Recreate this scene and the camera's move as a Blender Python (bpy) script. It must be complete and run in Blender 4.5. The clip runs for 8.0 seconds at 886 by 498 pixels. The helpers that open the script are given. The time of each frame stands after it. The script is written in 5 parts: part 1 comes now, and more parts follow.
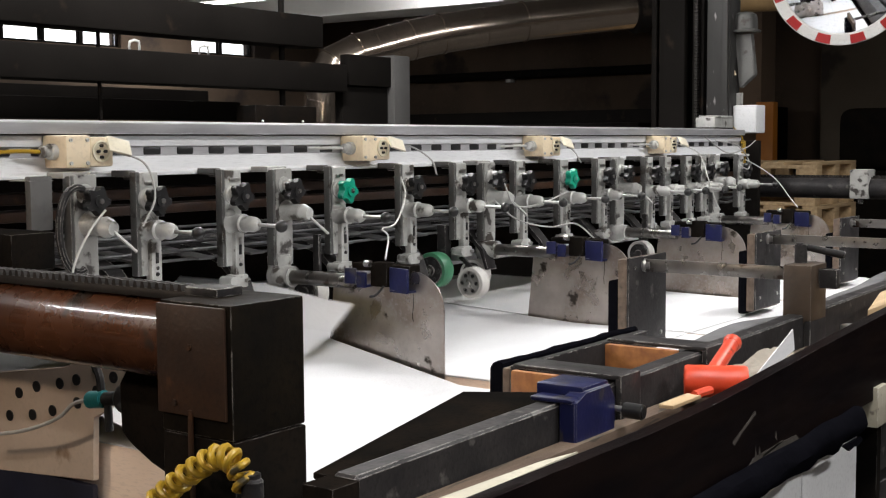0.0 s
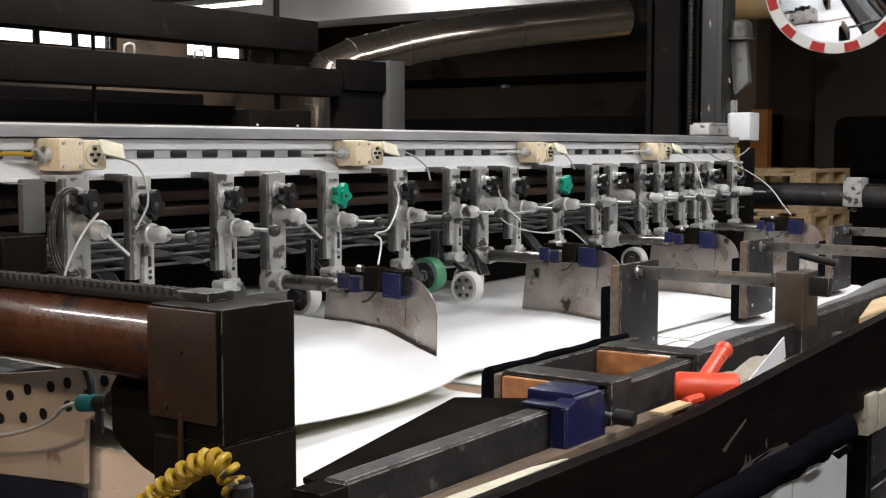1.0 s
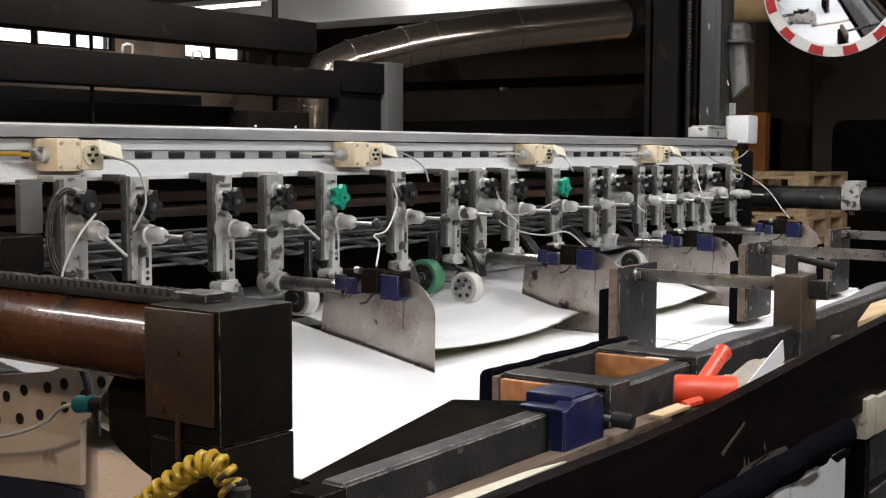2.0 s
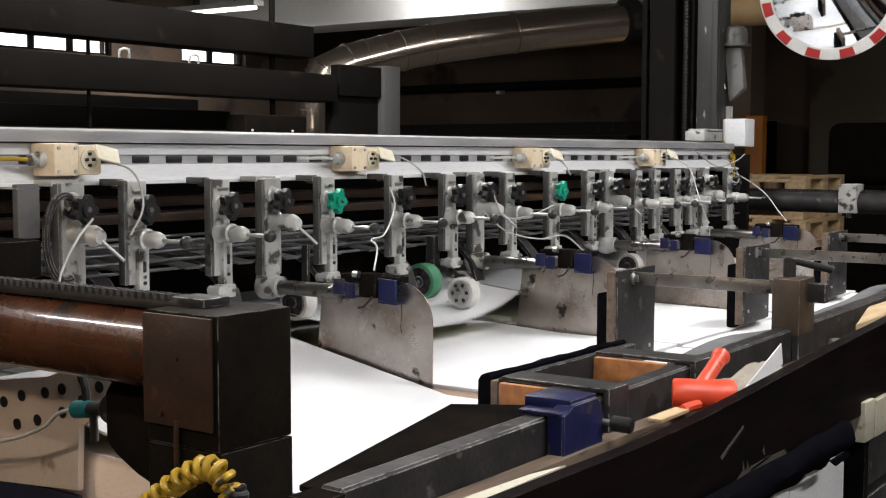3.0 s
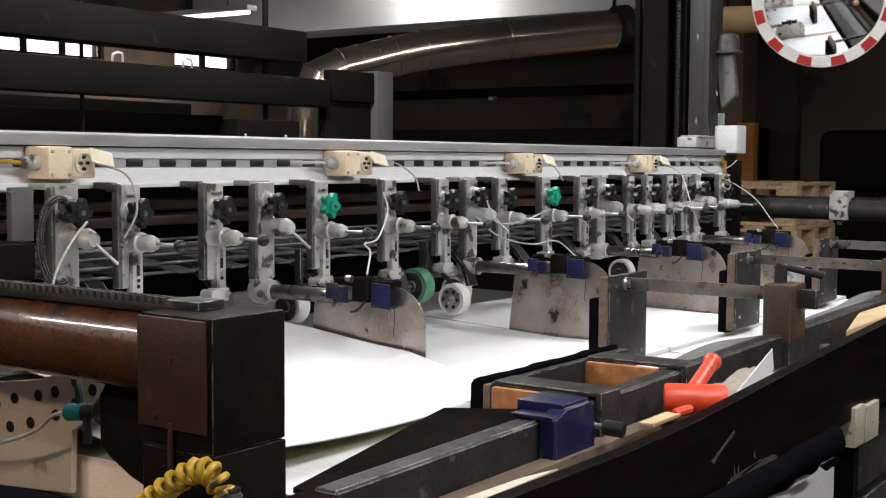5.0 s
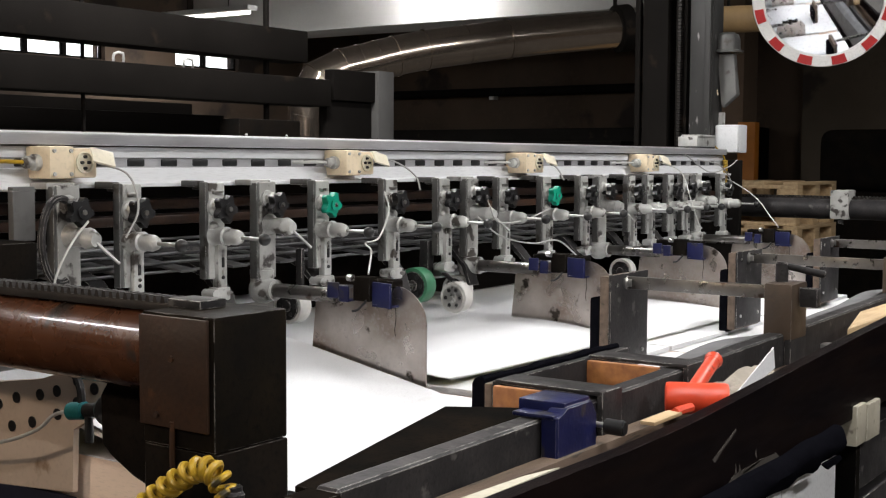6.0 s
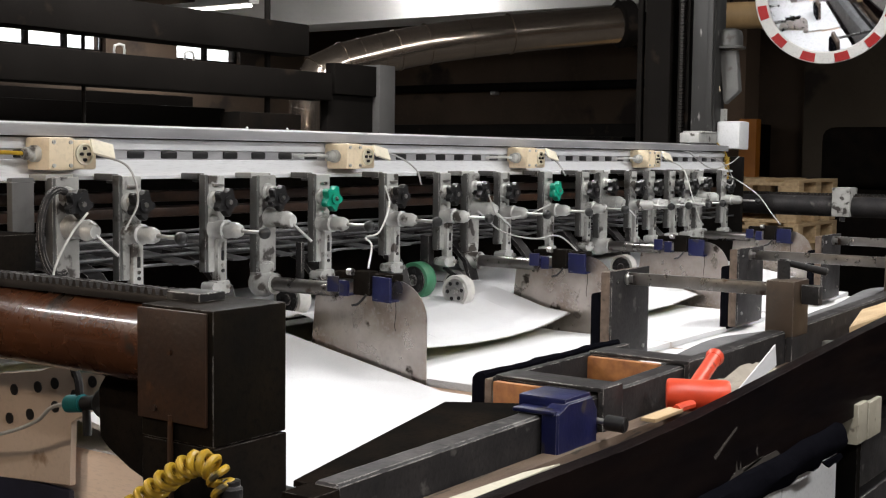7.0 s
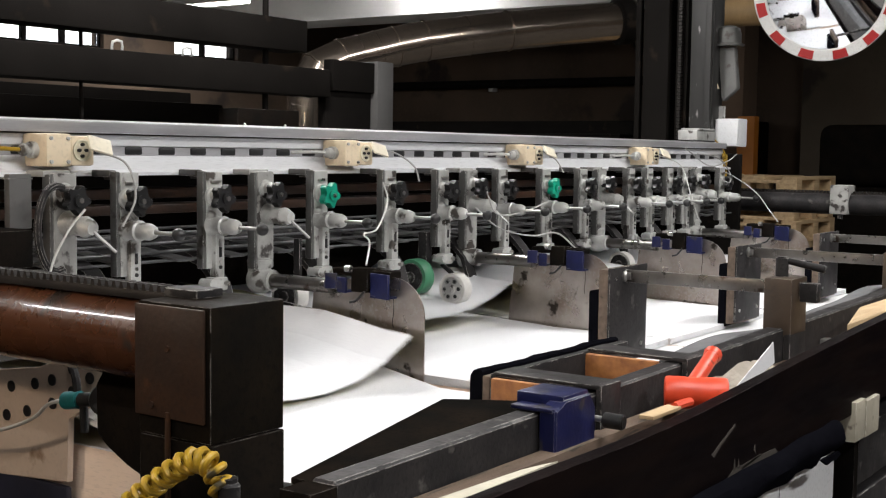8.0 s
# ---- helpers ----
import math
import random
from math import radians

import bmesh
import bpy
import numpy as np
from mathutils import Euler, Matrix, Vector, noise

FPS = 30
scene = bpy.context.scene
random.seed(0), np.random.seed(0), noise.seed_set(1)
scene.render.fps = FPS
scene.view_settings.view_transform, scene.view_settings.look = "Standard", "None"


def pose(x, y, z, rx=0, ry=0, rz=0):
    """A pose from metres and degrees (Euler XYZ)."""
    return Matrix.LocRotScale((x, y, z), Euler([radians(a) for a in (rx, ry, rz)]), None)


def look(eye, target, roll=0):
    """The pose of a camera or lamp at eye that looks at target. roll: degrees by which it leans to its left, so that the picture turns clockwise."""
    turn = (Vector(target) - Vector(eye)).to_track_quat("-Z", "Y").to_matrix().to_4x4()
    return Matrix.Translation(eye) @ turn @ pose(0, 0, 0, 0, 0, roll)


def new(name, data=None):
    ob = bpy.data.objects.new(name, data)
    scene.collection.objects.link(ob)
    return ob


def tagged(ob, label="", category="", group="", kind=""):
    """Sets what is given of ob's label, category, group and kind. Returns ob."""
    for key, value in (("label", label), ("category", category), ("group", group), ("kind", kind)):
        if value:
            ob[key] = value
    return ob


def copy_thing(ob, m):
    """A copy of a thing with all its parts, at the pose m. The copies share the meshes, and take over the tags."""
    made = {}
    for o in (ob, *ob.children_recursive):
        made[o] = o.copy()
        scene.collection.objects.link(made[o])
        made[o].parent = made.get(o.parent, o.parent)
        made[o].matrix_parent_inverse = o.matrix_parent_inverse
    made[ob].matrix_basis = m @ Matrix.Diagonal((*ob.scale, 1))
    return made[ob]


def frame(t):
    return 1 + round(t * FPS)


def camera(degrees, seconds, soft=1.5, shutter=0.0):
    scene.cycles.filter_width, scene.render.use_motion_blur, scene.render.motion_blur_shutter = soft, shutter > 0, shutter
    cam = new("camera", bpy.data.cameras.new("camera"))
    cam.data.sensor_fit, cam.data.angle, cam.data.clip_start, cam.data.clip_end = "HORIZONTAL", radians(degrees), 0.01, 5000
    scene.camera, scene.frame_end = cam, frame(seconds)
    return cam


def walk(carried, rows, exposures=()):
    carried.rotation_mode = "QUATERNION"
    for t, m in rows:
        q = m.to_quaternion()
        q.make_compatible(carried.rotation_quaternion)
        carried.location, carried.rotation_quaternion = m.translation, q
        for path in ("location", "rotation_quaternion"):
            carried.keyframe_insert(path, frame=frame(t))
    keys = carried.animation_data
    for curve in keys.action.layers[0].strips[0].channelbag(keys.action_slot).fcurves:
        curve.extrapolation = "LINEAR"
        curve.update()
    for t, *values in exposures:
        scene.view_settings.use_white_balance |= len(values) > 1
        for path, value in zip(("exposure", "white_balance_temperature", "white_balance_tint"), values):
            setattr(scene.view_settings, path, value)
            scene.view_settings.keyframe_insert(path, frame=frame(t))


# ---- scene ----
cam = camera(39.2, 8.0, soft=1.2, shutter=0.25)

PATH = [
    (0, (0.005, 0.001, 1.599), (1.619, 1.169, 1.429), -0.4),
    (0.5, (0.004, -0.002, 1.6), (1.622, 1.162, 1.434), -0.2),
    (1, (0.006, -0.004, 1.6), (1.626, 1.158, 1.438), 0.0),
    (1.5, (0.009, -0.002, 1.599), (1.631, 1.159, 1.439), 0.2),
    (3, (0.01, 0.004, 1.6), (1.636, 1.159, 1.447), 0.1),
    (3.5, (0.006, 0.004, 1.6), (1.636, 1.154, 1.453), 0.2),
    (4, (0.005, 0.003, 1.599), (1.637, 1.15, 1.454), 0.4),
    (4.5, (0.003, 0.001, 1.599), (1.637, 1.146, 1.455), 0.4),
    (6, (-0.001, 0.001, 1.597), (1.632, 1.146, 1.453), 0.3),
    (6.5, (0.005, 0.003, 1.596), (1.637, 1.149, 1.447), 0.5),
    (7, (0.008, 0.009, 1.595), (1.641, 1.154, 1.443), 0.7),
    (7.5, (0.012, 0.01, 1.594), (1.644, 1.155, 1.438), 0.7),
    (8, (0.01, 0.011, 1.595), (1.645, 1.153, 1.438), 0.8),
]
walk(cam, [(t, look(eye, target, roll)) for t, eye, target, roll in PATH])

# ---- world and lights ----
world = bpy.data.worlds.new("hall_world")
scene.world = world
world.use_nodes = True
sky = world.node_tree.nodes.new("ShaderNodeTexSky")
sky.sky_type = "NISHITA"
sky.sun_disc = False
sky.sun_elevation = radians(35)
sky.sun_rotation = radians(200)
world.node_tree.links.new(sky.outputs[0], world.node_tree.nodes["Background"].inputs[0])
world.node_tree.nodes["Background"].inputs[1].default_value = 0.1
scene.view_settings.exposure = -0.15


# Tube lamps hang under the ceiling, some unseen and added for their light: x, y, z of the middle; each runs along y or
# x.
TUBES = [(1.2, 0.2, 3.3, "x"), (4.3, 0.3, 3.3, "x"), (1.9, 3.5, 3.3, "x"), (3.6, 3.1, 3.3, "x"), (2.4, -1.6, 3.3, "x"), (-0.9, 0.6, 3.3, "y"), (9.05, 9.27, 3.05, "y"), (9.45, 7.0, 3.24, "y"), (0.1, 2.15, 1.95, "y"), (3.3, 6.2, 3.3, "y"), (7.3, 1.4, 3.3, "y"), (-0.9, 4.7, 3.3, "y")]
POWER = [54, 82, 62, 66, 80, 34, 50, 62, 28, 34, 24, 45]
BARE = (7, 8)      # these tubes have no reflector and light what is beside them; 8 is added for the pile's side
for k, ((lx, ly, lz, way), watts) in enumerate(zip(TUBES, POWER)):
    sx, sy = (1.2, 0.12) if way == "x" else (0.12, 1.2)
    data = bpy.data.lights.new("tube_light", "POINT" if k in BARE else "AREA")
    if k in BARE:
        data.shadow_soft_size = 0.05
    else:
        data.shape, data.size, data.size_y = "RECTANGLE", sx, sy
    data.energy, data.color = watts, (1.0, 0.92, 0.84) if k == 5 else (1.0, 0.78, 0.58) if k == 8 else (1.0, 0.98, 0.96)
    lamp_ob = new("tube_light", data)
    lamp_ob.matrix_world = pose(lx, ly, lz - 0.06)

# ---- materials ----


def mat(name, base, rough=0.5, metal=0.0, second=None, scale=8.0, amount=0.5, fine=120.0, bump=0.1, spot=None, spot_scale=3.0,
        spot_cut=0.62, grain=(1, 1, 1), emit=0.0, coat=0.0, rough_var=0.15, edge=None, gloss=0.5, edge_size=0.004):
    """Base colour broken by a broad and a fine noise, with stains of colour spot, a varied roughness and a fine relief."""
    m = bpy.data.materials.new(name)
    m.use_nodes = True
    nt = m.node_tree
    b = nt.nodes["Principled BSDF"]
    co = nt.nodes.new("ShaderNodeTexCoord")
    mp = nt.nodes.new("ShaderNodeMapping")
    mp.inputs["Scale"].default_value = grain
    rnd = nt.nodes.new("ShaderNodeObjectInfo")
    off = nt.nodes.new("ShaderNodeVectorMath")
    off.operation = "MULTIPLY_ADD"
    off.inputs[1].default_value = (7.3, 3.1, 5.7)
    nt.links.new(rnd.outputs["Random"], off.inputs[0])
    nt.links.new(co.outputs["Object"], off.inputs[2])
    nt.links.new(off.outputs[0], mp.inputs["Vector"])

    def noise_node(s, detail):
        n = nt.nodes.new("ShaderNodeTexNoise")
        n.inputs["Scale"].default_value, n.inputs["Detail"].default_value = s, detail
        nt.links.new(mp.outputs[0], n.inputs["Vector"])
        return n

    def ramp(n, lo, hi):
        r = nt.nodes.new("ShaderNodeMapRange")
        r.inputs["From Min"].default_value, r.inputs["From Max"].default_value = lo, hi
        nt.links.new(n.outputs["Fac"], r.inputs["Value"])
        return r

    def mix(fac, a, c):
        x = nt.nodes.new("ShaderNodeMix")
        x.data_type = "RGBA"
        nt.links.new(fac.outputs[0], x.inputs["Factor"])
        for sock, val in ((x.inputs["A"], a), (x.inputs["B"], c)):
            if isinstance(val, tuple):
                sock.default_value = (*val[:3], 1)
            else:
                nt.links.new(val.outputs["Result"], sock)
        return x

    second = second or tuple(c * (1 - amount) for c in base)
    broad = noise_node(scale, 6)
    tiny = noise_node(fine, 3)
    col = mix(ramp(broad, 0.35, 0.68), base, second)
    dim = tuple(c * 0.8 for c in base)
    col2 = mix(ramp(tiny, 0.5, 0.8), col, dim)
    if spot:
        col2 = mix(ramp(noise_node(spot_scale, 8), spot_cut, spot_cut + 0.06), col2, spot)
    if edge:
        bev = nt.nodes.new("ShaderNodeBevel")
        bev.samples = 4
        bev.inputs["Radius"].default_value = edge_size
        geo = nt.nodes.new("ShaderNodeNewGeometry")
        dot = nt.nodes.new("ShaderNodeVectorMath")
        dot.operation = "DOT_PRODUCT"
        nt.links.new(bev.outputs[0], dot.inputs[0])
        nt.links.new(geo.outputs["Normal"], dot.inputs[1])
        wear = nt.nodes.new("ShaderNodeMapRange")
        wear.inputs["From Min"].default_value, wear.inputs["From Max"].default_value = 0.985, 0.86
        nt.links.new(dot.outputs["Value"], wear.inputs["Value"])
        worn = nt.nodes.new("ShaderNodeMath")
        worn.operation = "MULTIPLY"
        nt.links.new(wear.outputs[0], worn.inputs[0])
        nt.links.new(ramp(noise_node(38, 4), 0.42, 0.58).outputs[0], worn.inputs[1])
        col2 = mix(worn, col2, edge)
    nt.links.new(col2.outputs["Result"], b.inputs["Base Color"])
    b.inputs["Specular IOR Level"].default_value = gloss
    rr = nt.nodes.new("ShaderNodeMapRange")
    rr.inputs["To Min"].default_value, rr.inputs["To Max"].default_value = max(rough - rough_var, 0.03), min(rough + rough_var, 1)
    nt.links.new(noise_node(scale * 2.3, 5).outputs["Fac"], rr.inputs["Value"])
    nt.links.new(rr.outputs[0], b.inputs["Roughness"])
    b.inputs["Metallic"].default_value = metal
    b.inputs["Coat Weight"].default_value = coat
    if emit:
        b.inputs["Emission Color"].default_value = (*base, 1)
        b.inputs["Emission Strength"].default_value = emit
    if bump:
        bp = nt.nodes.new("ShaderNodeBump")
        bp.inputs["Strength"].default_value, bp.inputs["Distance"].default_value = bump, 0.002
        nt.links.new(tiny.outputs["Fac"], bp.inputs["Height"])
        nt.links.new(bp.outputs[0], b.inputs["Normal"])
    return m


PAPER = mat("paper", (0.71, 0.715, 0.735), 0.75, amount=0.02, fine=300, bump=0.03)
# Underside colour is assumed, olive to tint the shade under a sheet.
CARD_BACK = mat("shade_tint_card_back", (0.42, 0.38, 0.17), 0.8, amount=0.15, scale=6, fine=200, bump=0.05)
PAPER_EDGE = mat("paper_edge", (0.93, 0.76, 0.63), 0.8, amount=0.05, scale=3, fine=60, grain=(1, 1, 5), bump=0.05)
ALU = mat("aluminium", (0.76, 0.77, 0.79), 0.4, 0.1, amount=0.10, scale=5, grain=(0.3, 3, 3), bump=0.05, spot=(0.52, 0.52, 0.53), spot_scale=7, spot_cut=0.64)
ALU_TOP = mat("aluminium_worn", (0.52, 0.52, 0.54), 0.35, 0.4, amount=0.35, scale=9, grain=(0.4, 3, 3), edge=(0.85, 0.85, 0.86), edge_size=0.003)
CAST = mat("grey_casting", (0.55, 0.555, 0.54), 0.36, 0.15, second=(0.28, 0.28, 0.265), scale=12, spot=(0.07, 0.062, 0.055), spot_scale=17, spot_cut=0.575, bump=0.35, edge=(0.78, 0.78, 0.76), edge_size=0.002)
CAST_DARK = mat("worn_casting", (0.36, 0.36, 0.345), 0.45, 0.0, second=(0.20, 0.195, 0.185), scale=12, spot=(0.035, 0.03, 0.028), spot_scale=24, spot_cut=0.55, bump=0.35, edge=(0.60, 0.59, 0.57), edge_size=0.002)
# Darker casting grey for flanks and hooks: dirt, plus shade put in the colour.
CAST_SIDE = mat("shaded_casting_flank", (0.12, 0.12, 0.117), 0.36, 0.2, second=(0.065, 0.062, 0.06), scale=10, spot=(0.03, 0.026, 0.022), spot_scale=18, spot_cut=0.58, bump=0.25, edge=(0.6, 0.6, 0.58), edge_size=0.002)
STEEL = mat("bright_steel", (0.55, 0.54, 0.52), 0.3, 0.95, amount=0.3, scale=14)
SHEET_STEEL = mat("stained_sheet_steel", (0.56, 0.52, 0.49), 0.3, 0.92, second=(0.27, 0.215, 0.18), scale=7, spot=(0.06, 0.05, 0.042), spot_scale=17, spot_cut=0.625, bump=0.03, rough_var=0.16)
DARK_STEEL = mat("dark_steel", (0.022, 0.021, 0.022), 0.48, 0.1, second=(0.042, 0.039, 0.039), scale=11, spot=(0.085, 0.08, 0.076), spot_scale=24, spot_cut=0.63, bump=0.25, edge=(0.5, 0.48, 0.46), gloss=0.1, edge_size=0.003)
BLACK_PAINT = mat("black_paint", (0.007, 0.0065, 0.006), 0.5, 0.0, second=(0.013, 0.010, 0.008), scale=9, spot=(0.05, 0.024, 0.013), spot_scale=11, spot_cut=0.71, bump=0.15, edge=(0.13, 0.12, 0.115), gloss=0.0, edge_size=0.002)
BROWN_PAINT = mat("brown_paint", (0.085, 0.032, 0.014), 0.27, 0.0, second=(0.045, 0.018, 0.010), scale=8, spot=(0.03, 0.022, 0.018), spot_scale=14, spot_cut=0.64, bump=0.05, coat=0.8)
BLACK_PLASTIC = mat("black_plastic", (0.014, 0.014, 0.015), 0.38, amount=0.3, scale=40, spot=(0.06, 0.06, 0.06), spot_scale=60, spot_cut=0.66, bump=0.05)
GREEN_PLASTIC = mat("green_plastic", (0.005, 0.33, 0.21), 0.35, amount=0.25, scale=40, bump=0.03)
GREEN_PAINT = mat("green_paint", (0.07, 0.26, 0.14), 0.45, amount=0.45, scale=20)
BLUE_PAINT = mat("blue_paint", (0.010, 0.013, 0.066), 0.42, amount=0.5, scale=15, spot=(0.03, 0.028, 0.035), spot_scale=26, spot_cut=0.6, bump=0.25, edge=(0.24, 0.235, 0.26), gloss=0.3, edge_size=0.0016)
CREAM = mat("cream_plastic", (0.80, 0.67, 0.48), 0.5, amount=0.1, scale=12, spot=(0.45, 0.36, 0.25), spot_scale=18, spot_cut=0.66, bump=0.03)
CREAM_LIGHT = mat("pale_cream_plastic", (0.84, 0.78, 0.62), 0.5, amount=0.08, scale=12, bump=0.03)
GREY_CABLE = mat("grey_cable", (0.42, 0.42, 0.41), 0.5, amount=0.2, scale=30)
WHITE_CABLE = mat("white_cable", (0.55, 0.55, 0.53), 0.45, amount=0.1, scale=30)
YELLOW_CABLE = mat("yellow_cable", (0.52, 0.33, 0.03), 0.35, amount=0.35, scale=30, spot=(0.05, 0.04, 0.02), spot_scale=20, spot_cut=0.6)
WOOD = mat("worn_wood", (0.15, 0.105, 0.075), 0.65, second=(0.075, 0.052, 0.038), scale=6, grain=(1, 8, 8), bump=0.3, spot=(0.05, 0.04, 0.03), spot_scale=12, spot_cut=0.62)
PALE_WOOD = mat("pale_pine", (0.55, 0.40, 0.23), 0.7, second=(0.38, 0.26, 0.14), scale=5, grain=(1, 8, 8), bump=0.25, spot=(0.2, 0.14, 0.09), spot_scale=14, spot_cut=0.66)
ORANGE_WOOD = mat("orange_wood", (0.42, 0.17, 0.05), 0.6, second=(0.22, 0.08, 0.03), scale=8, grain=(1, 6, 6), bump=0.25)
BOARD = mat("dark_stained_board", (0.003, 0.002, 0.0025), 0.4, second=(0.007, 0.004, 0.0035), scale=5, grain=(1, 6, 6), spot=(0.05, 0.035, 0.03), spot_scale=6, spot_cut=0.75, bump=0.15, edge=(0.09, 0.07, 0.075), gloss=0.02, edge_size=0.0015)
RED = mat("red_rubber", (0.74, 0.07, 0.025), 0.42, amount=0.25, scale=25, spot=(0.28, 0.04, 0.02), spot_scale=30, spot_cut=0.66, bump=0.08)
GALV = mat("galvanised_duct", (0.50, 0.42, 0.35), 0.2, 0.95, amount=0.2, scale=2.5, fine=25, bump=0.0, rough_var=0.08)
GIRDER = mat("dark_girder_paint", (0.012, 0.0105, 0.0095), 0.6, amount=0.35, scale=3, bump=0.1, gloss=0.03, spot=(0.024, 0.018, 0.014), spot_scale=6, spot_cut=0.64)
LAMP_GREY = mat("dusty_lamp_grey", (0.15, 0.15, 0.145), 0.5, 0.1, amount=0.35, scale=9, spot=(0.07, 0.06, 0.055), spot_scale=14, spot_cut=0.62)
WALL = mat("grimy_plaster", (0.115, 0.076, 0.050), 0.85, second=(0.05, 0.034, 0.023), scale=0.7, fine=20, spot=(0.03, 0.021, 0.016), spot_scale=1.3, spot_cut=0.56, bump=0.3)
PALE_WALL = mat("beige_plaster", (0.125, 0.098, 0.07), 0.85, second=(0.085, 0.065, 0.046), scale=0.9, fine=20, bump=0.2, spot=(0.045, 0.033, 0.026), spot_scale=1.6, spot_cut=0.60)
WHITE_PAINT = mat("white_paint", (0.75, 0.75, 0.73), 0.6, amount=0.12, scale=1.5, bump=0.05)
CONCRETE = mat("concrete_floor", (0.16, 0.15, 0.14), 0.7, second=(0.09, 0.085, 0.08), scale=1.2, fine=60, bump=0.2)
WHITE_BOX = mat("white_enclosure", (0.74, 0.75, 0.77), 0.4, amount=0.06, scale=8)
LIGHT_GREY = mat("light_grey_plate", (0.60, 0.49, 0.40), 0.45, 0.15, amount=0.2, scale=6, spot=(0.25, 0.16, 0.10), spot_scale=9, spot_cut=0.64)
HEAD_PAINT = mat("worn_head_paint", (0.007, 0.0062, 0.0055), 0.42, second=(0.013, 0.010, 0.007), scale=9, spot=(0.06, 0.027, 0.013), spot_scale=10, spot_cut=0.69, bump=0.2, edge=(0.22, 0.20, 0.185), gloss=0.015, edge_size=0.0025)
FELT = mat("black_cloth", (0.005, 0.005, 0.007), 0.95, amount=0.3, scale=40, bump=0.5, gloss=0.0)
TUBE = mat("tube_glow", (1.0, 0.97, 0.92), 0.4, emit=7.0, bump=0)
ORANGE = mat("orange_paint", (0.40, 0.14, 0.015), 0.5, amount=0.3, scale=5)
RED_FILM = mat("red_reflective_film", (0.42, 0.03, 0.03), 0.35, amount=0.15, scale=10, bump=0)
MIRROR = mat("mirror_face", (0.85, 0.87, 0.9), 0.03, 1.0, amount=0.02, bump=0, rough_var=0.01)
RIBBED = mat("dark_rack", (0.03, 0.026, 0.024), 0.45, 0.5, amount=0.4, scale=20)
WHEEL_WHITE = mat("white_wheel_rubber", (0.62, 0.61, 0.58), 0.6, amount=0.2, scale=25)

RUSTED = mat("brown_steel_block", (0.085, 0.06, 0.042), 0.45, 0.3, second=(0.05, 0.038, 0.03), scale=12, bump=0.2, edge=(0.3, 0.27, 0.24), edge_size=0.003)
BLOCK_PAINT = mat("dusty_block_paint", (0.36, 0.33, 0.26), 0.8, amount=0.3, scale=14, spot=(0.12, 0.10, 0.08), spot_scale=25, spot_cut=0.6, bump=0.2, edge=(0.6, 0.57, 0.5))
ARM_STEEL = mat("dull_arm_steel", (0.20, 0.19, 0.18), 0.3, 0.9, amount=0.35, scale=14, spot=(0.07, 0.05, 0.04), spot_scale=20, spot_cut=0.62)
ROD = mat("brushed_rod_steel", (0.50, 0.50, 0.49), 0.5, 0.8, amount=0.3, scale=14, rough_var=0.1)
OFFCUT = mat("dusty_card", (0.50, 0.47, 0.38), 0.8, amount=0.2, scale=9)
CHEEK = mat("rusty_dark_plate", (0.026, 0.016, 0.012), 0.42, second=(0.05, 0.024, 0.013), scale=9, spot=(0.085, 0.038, 0.018), spot_scale=13, spot_cut=0.64, bump=0.25, gloss=0.3)
ROLLER = mat("grey_roller", (0.16, 0.16, 0.165), 0.35, 0.5, amount=0.3, scale=12)
# Ceiling grey is kept dark to hold down the bounced light.
CEILING = mat("dark_ceiling", (0.22, 0.21, 0.20), 0.85, amount=0.4, scale=0.8, fine=12, bump=0.2)
COLUMN_PAINT = mat("grey_column_paint", (0.038, 0.037, 0.036), 0.42, amount=0.4, scale=5, fine=60, grain=(1, 1, 0.35), spot=(0.30, 0.29, 0.28), spot_scale=26, spot_cut=0.655, bump=0.1)
POST_PAINT = mat("grey_post_paint", (0.10, 0.097, 0.095), 0.5, amount=0.25, scale=4, fine=60, bump=0.06)

# ---- building tools ----
LOC = {}


def thing(name, at, label, category, group=""):
    ob = new(name)
    ob.location = at
    ob.empty_display_size = 0.05
    LOC[ob.name] = Vector(at)
    return tagged(ob, label, category, group)


def part(name, bm, material, parent=None, label="", smooth=35):
    """Links the bmesh, given in world coordinates, as one mesh under parent."""
    base = LOC[parent.name] if parent else Vector((0, 0, 0))
    bmesh.ops.translate(bm, verts=bm.verts, vec=-base)
    bmesh.ops.recalc_face_normals(bm, faces=bm.faces)
    me = bpy.data.meshes.new(name)
    for f in bm.faces:
        f.smooth = True
    for e in bm.edges:
        if len(e.link_faces) == 2:
            e.smooth = e.calc_face_angle(0) < radians(smooth)
    bm.to_mesh(me)
    bm.free()
    me.materials.append(material)
    ob = new(name, me)
    if parent:
        ob.parent = parent
        LOC[ob.name] = base
    if label:
        ob["label"] = label
    return ob


def setting(name, bm, material, label, category):
    ob = part(name, bm, material)
    return tagged(ob, label, category, kind="structure")


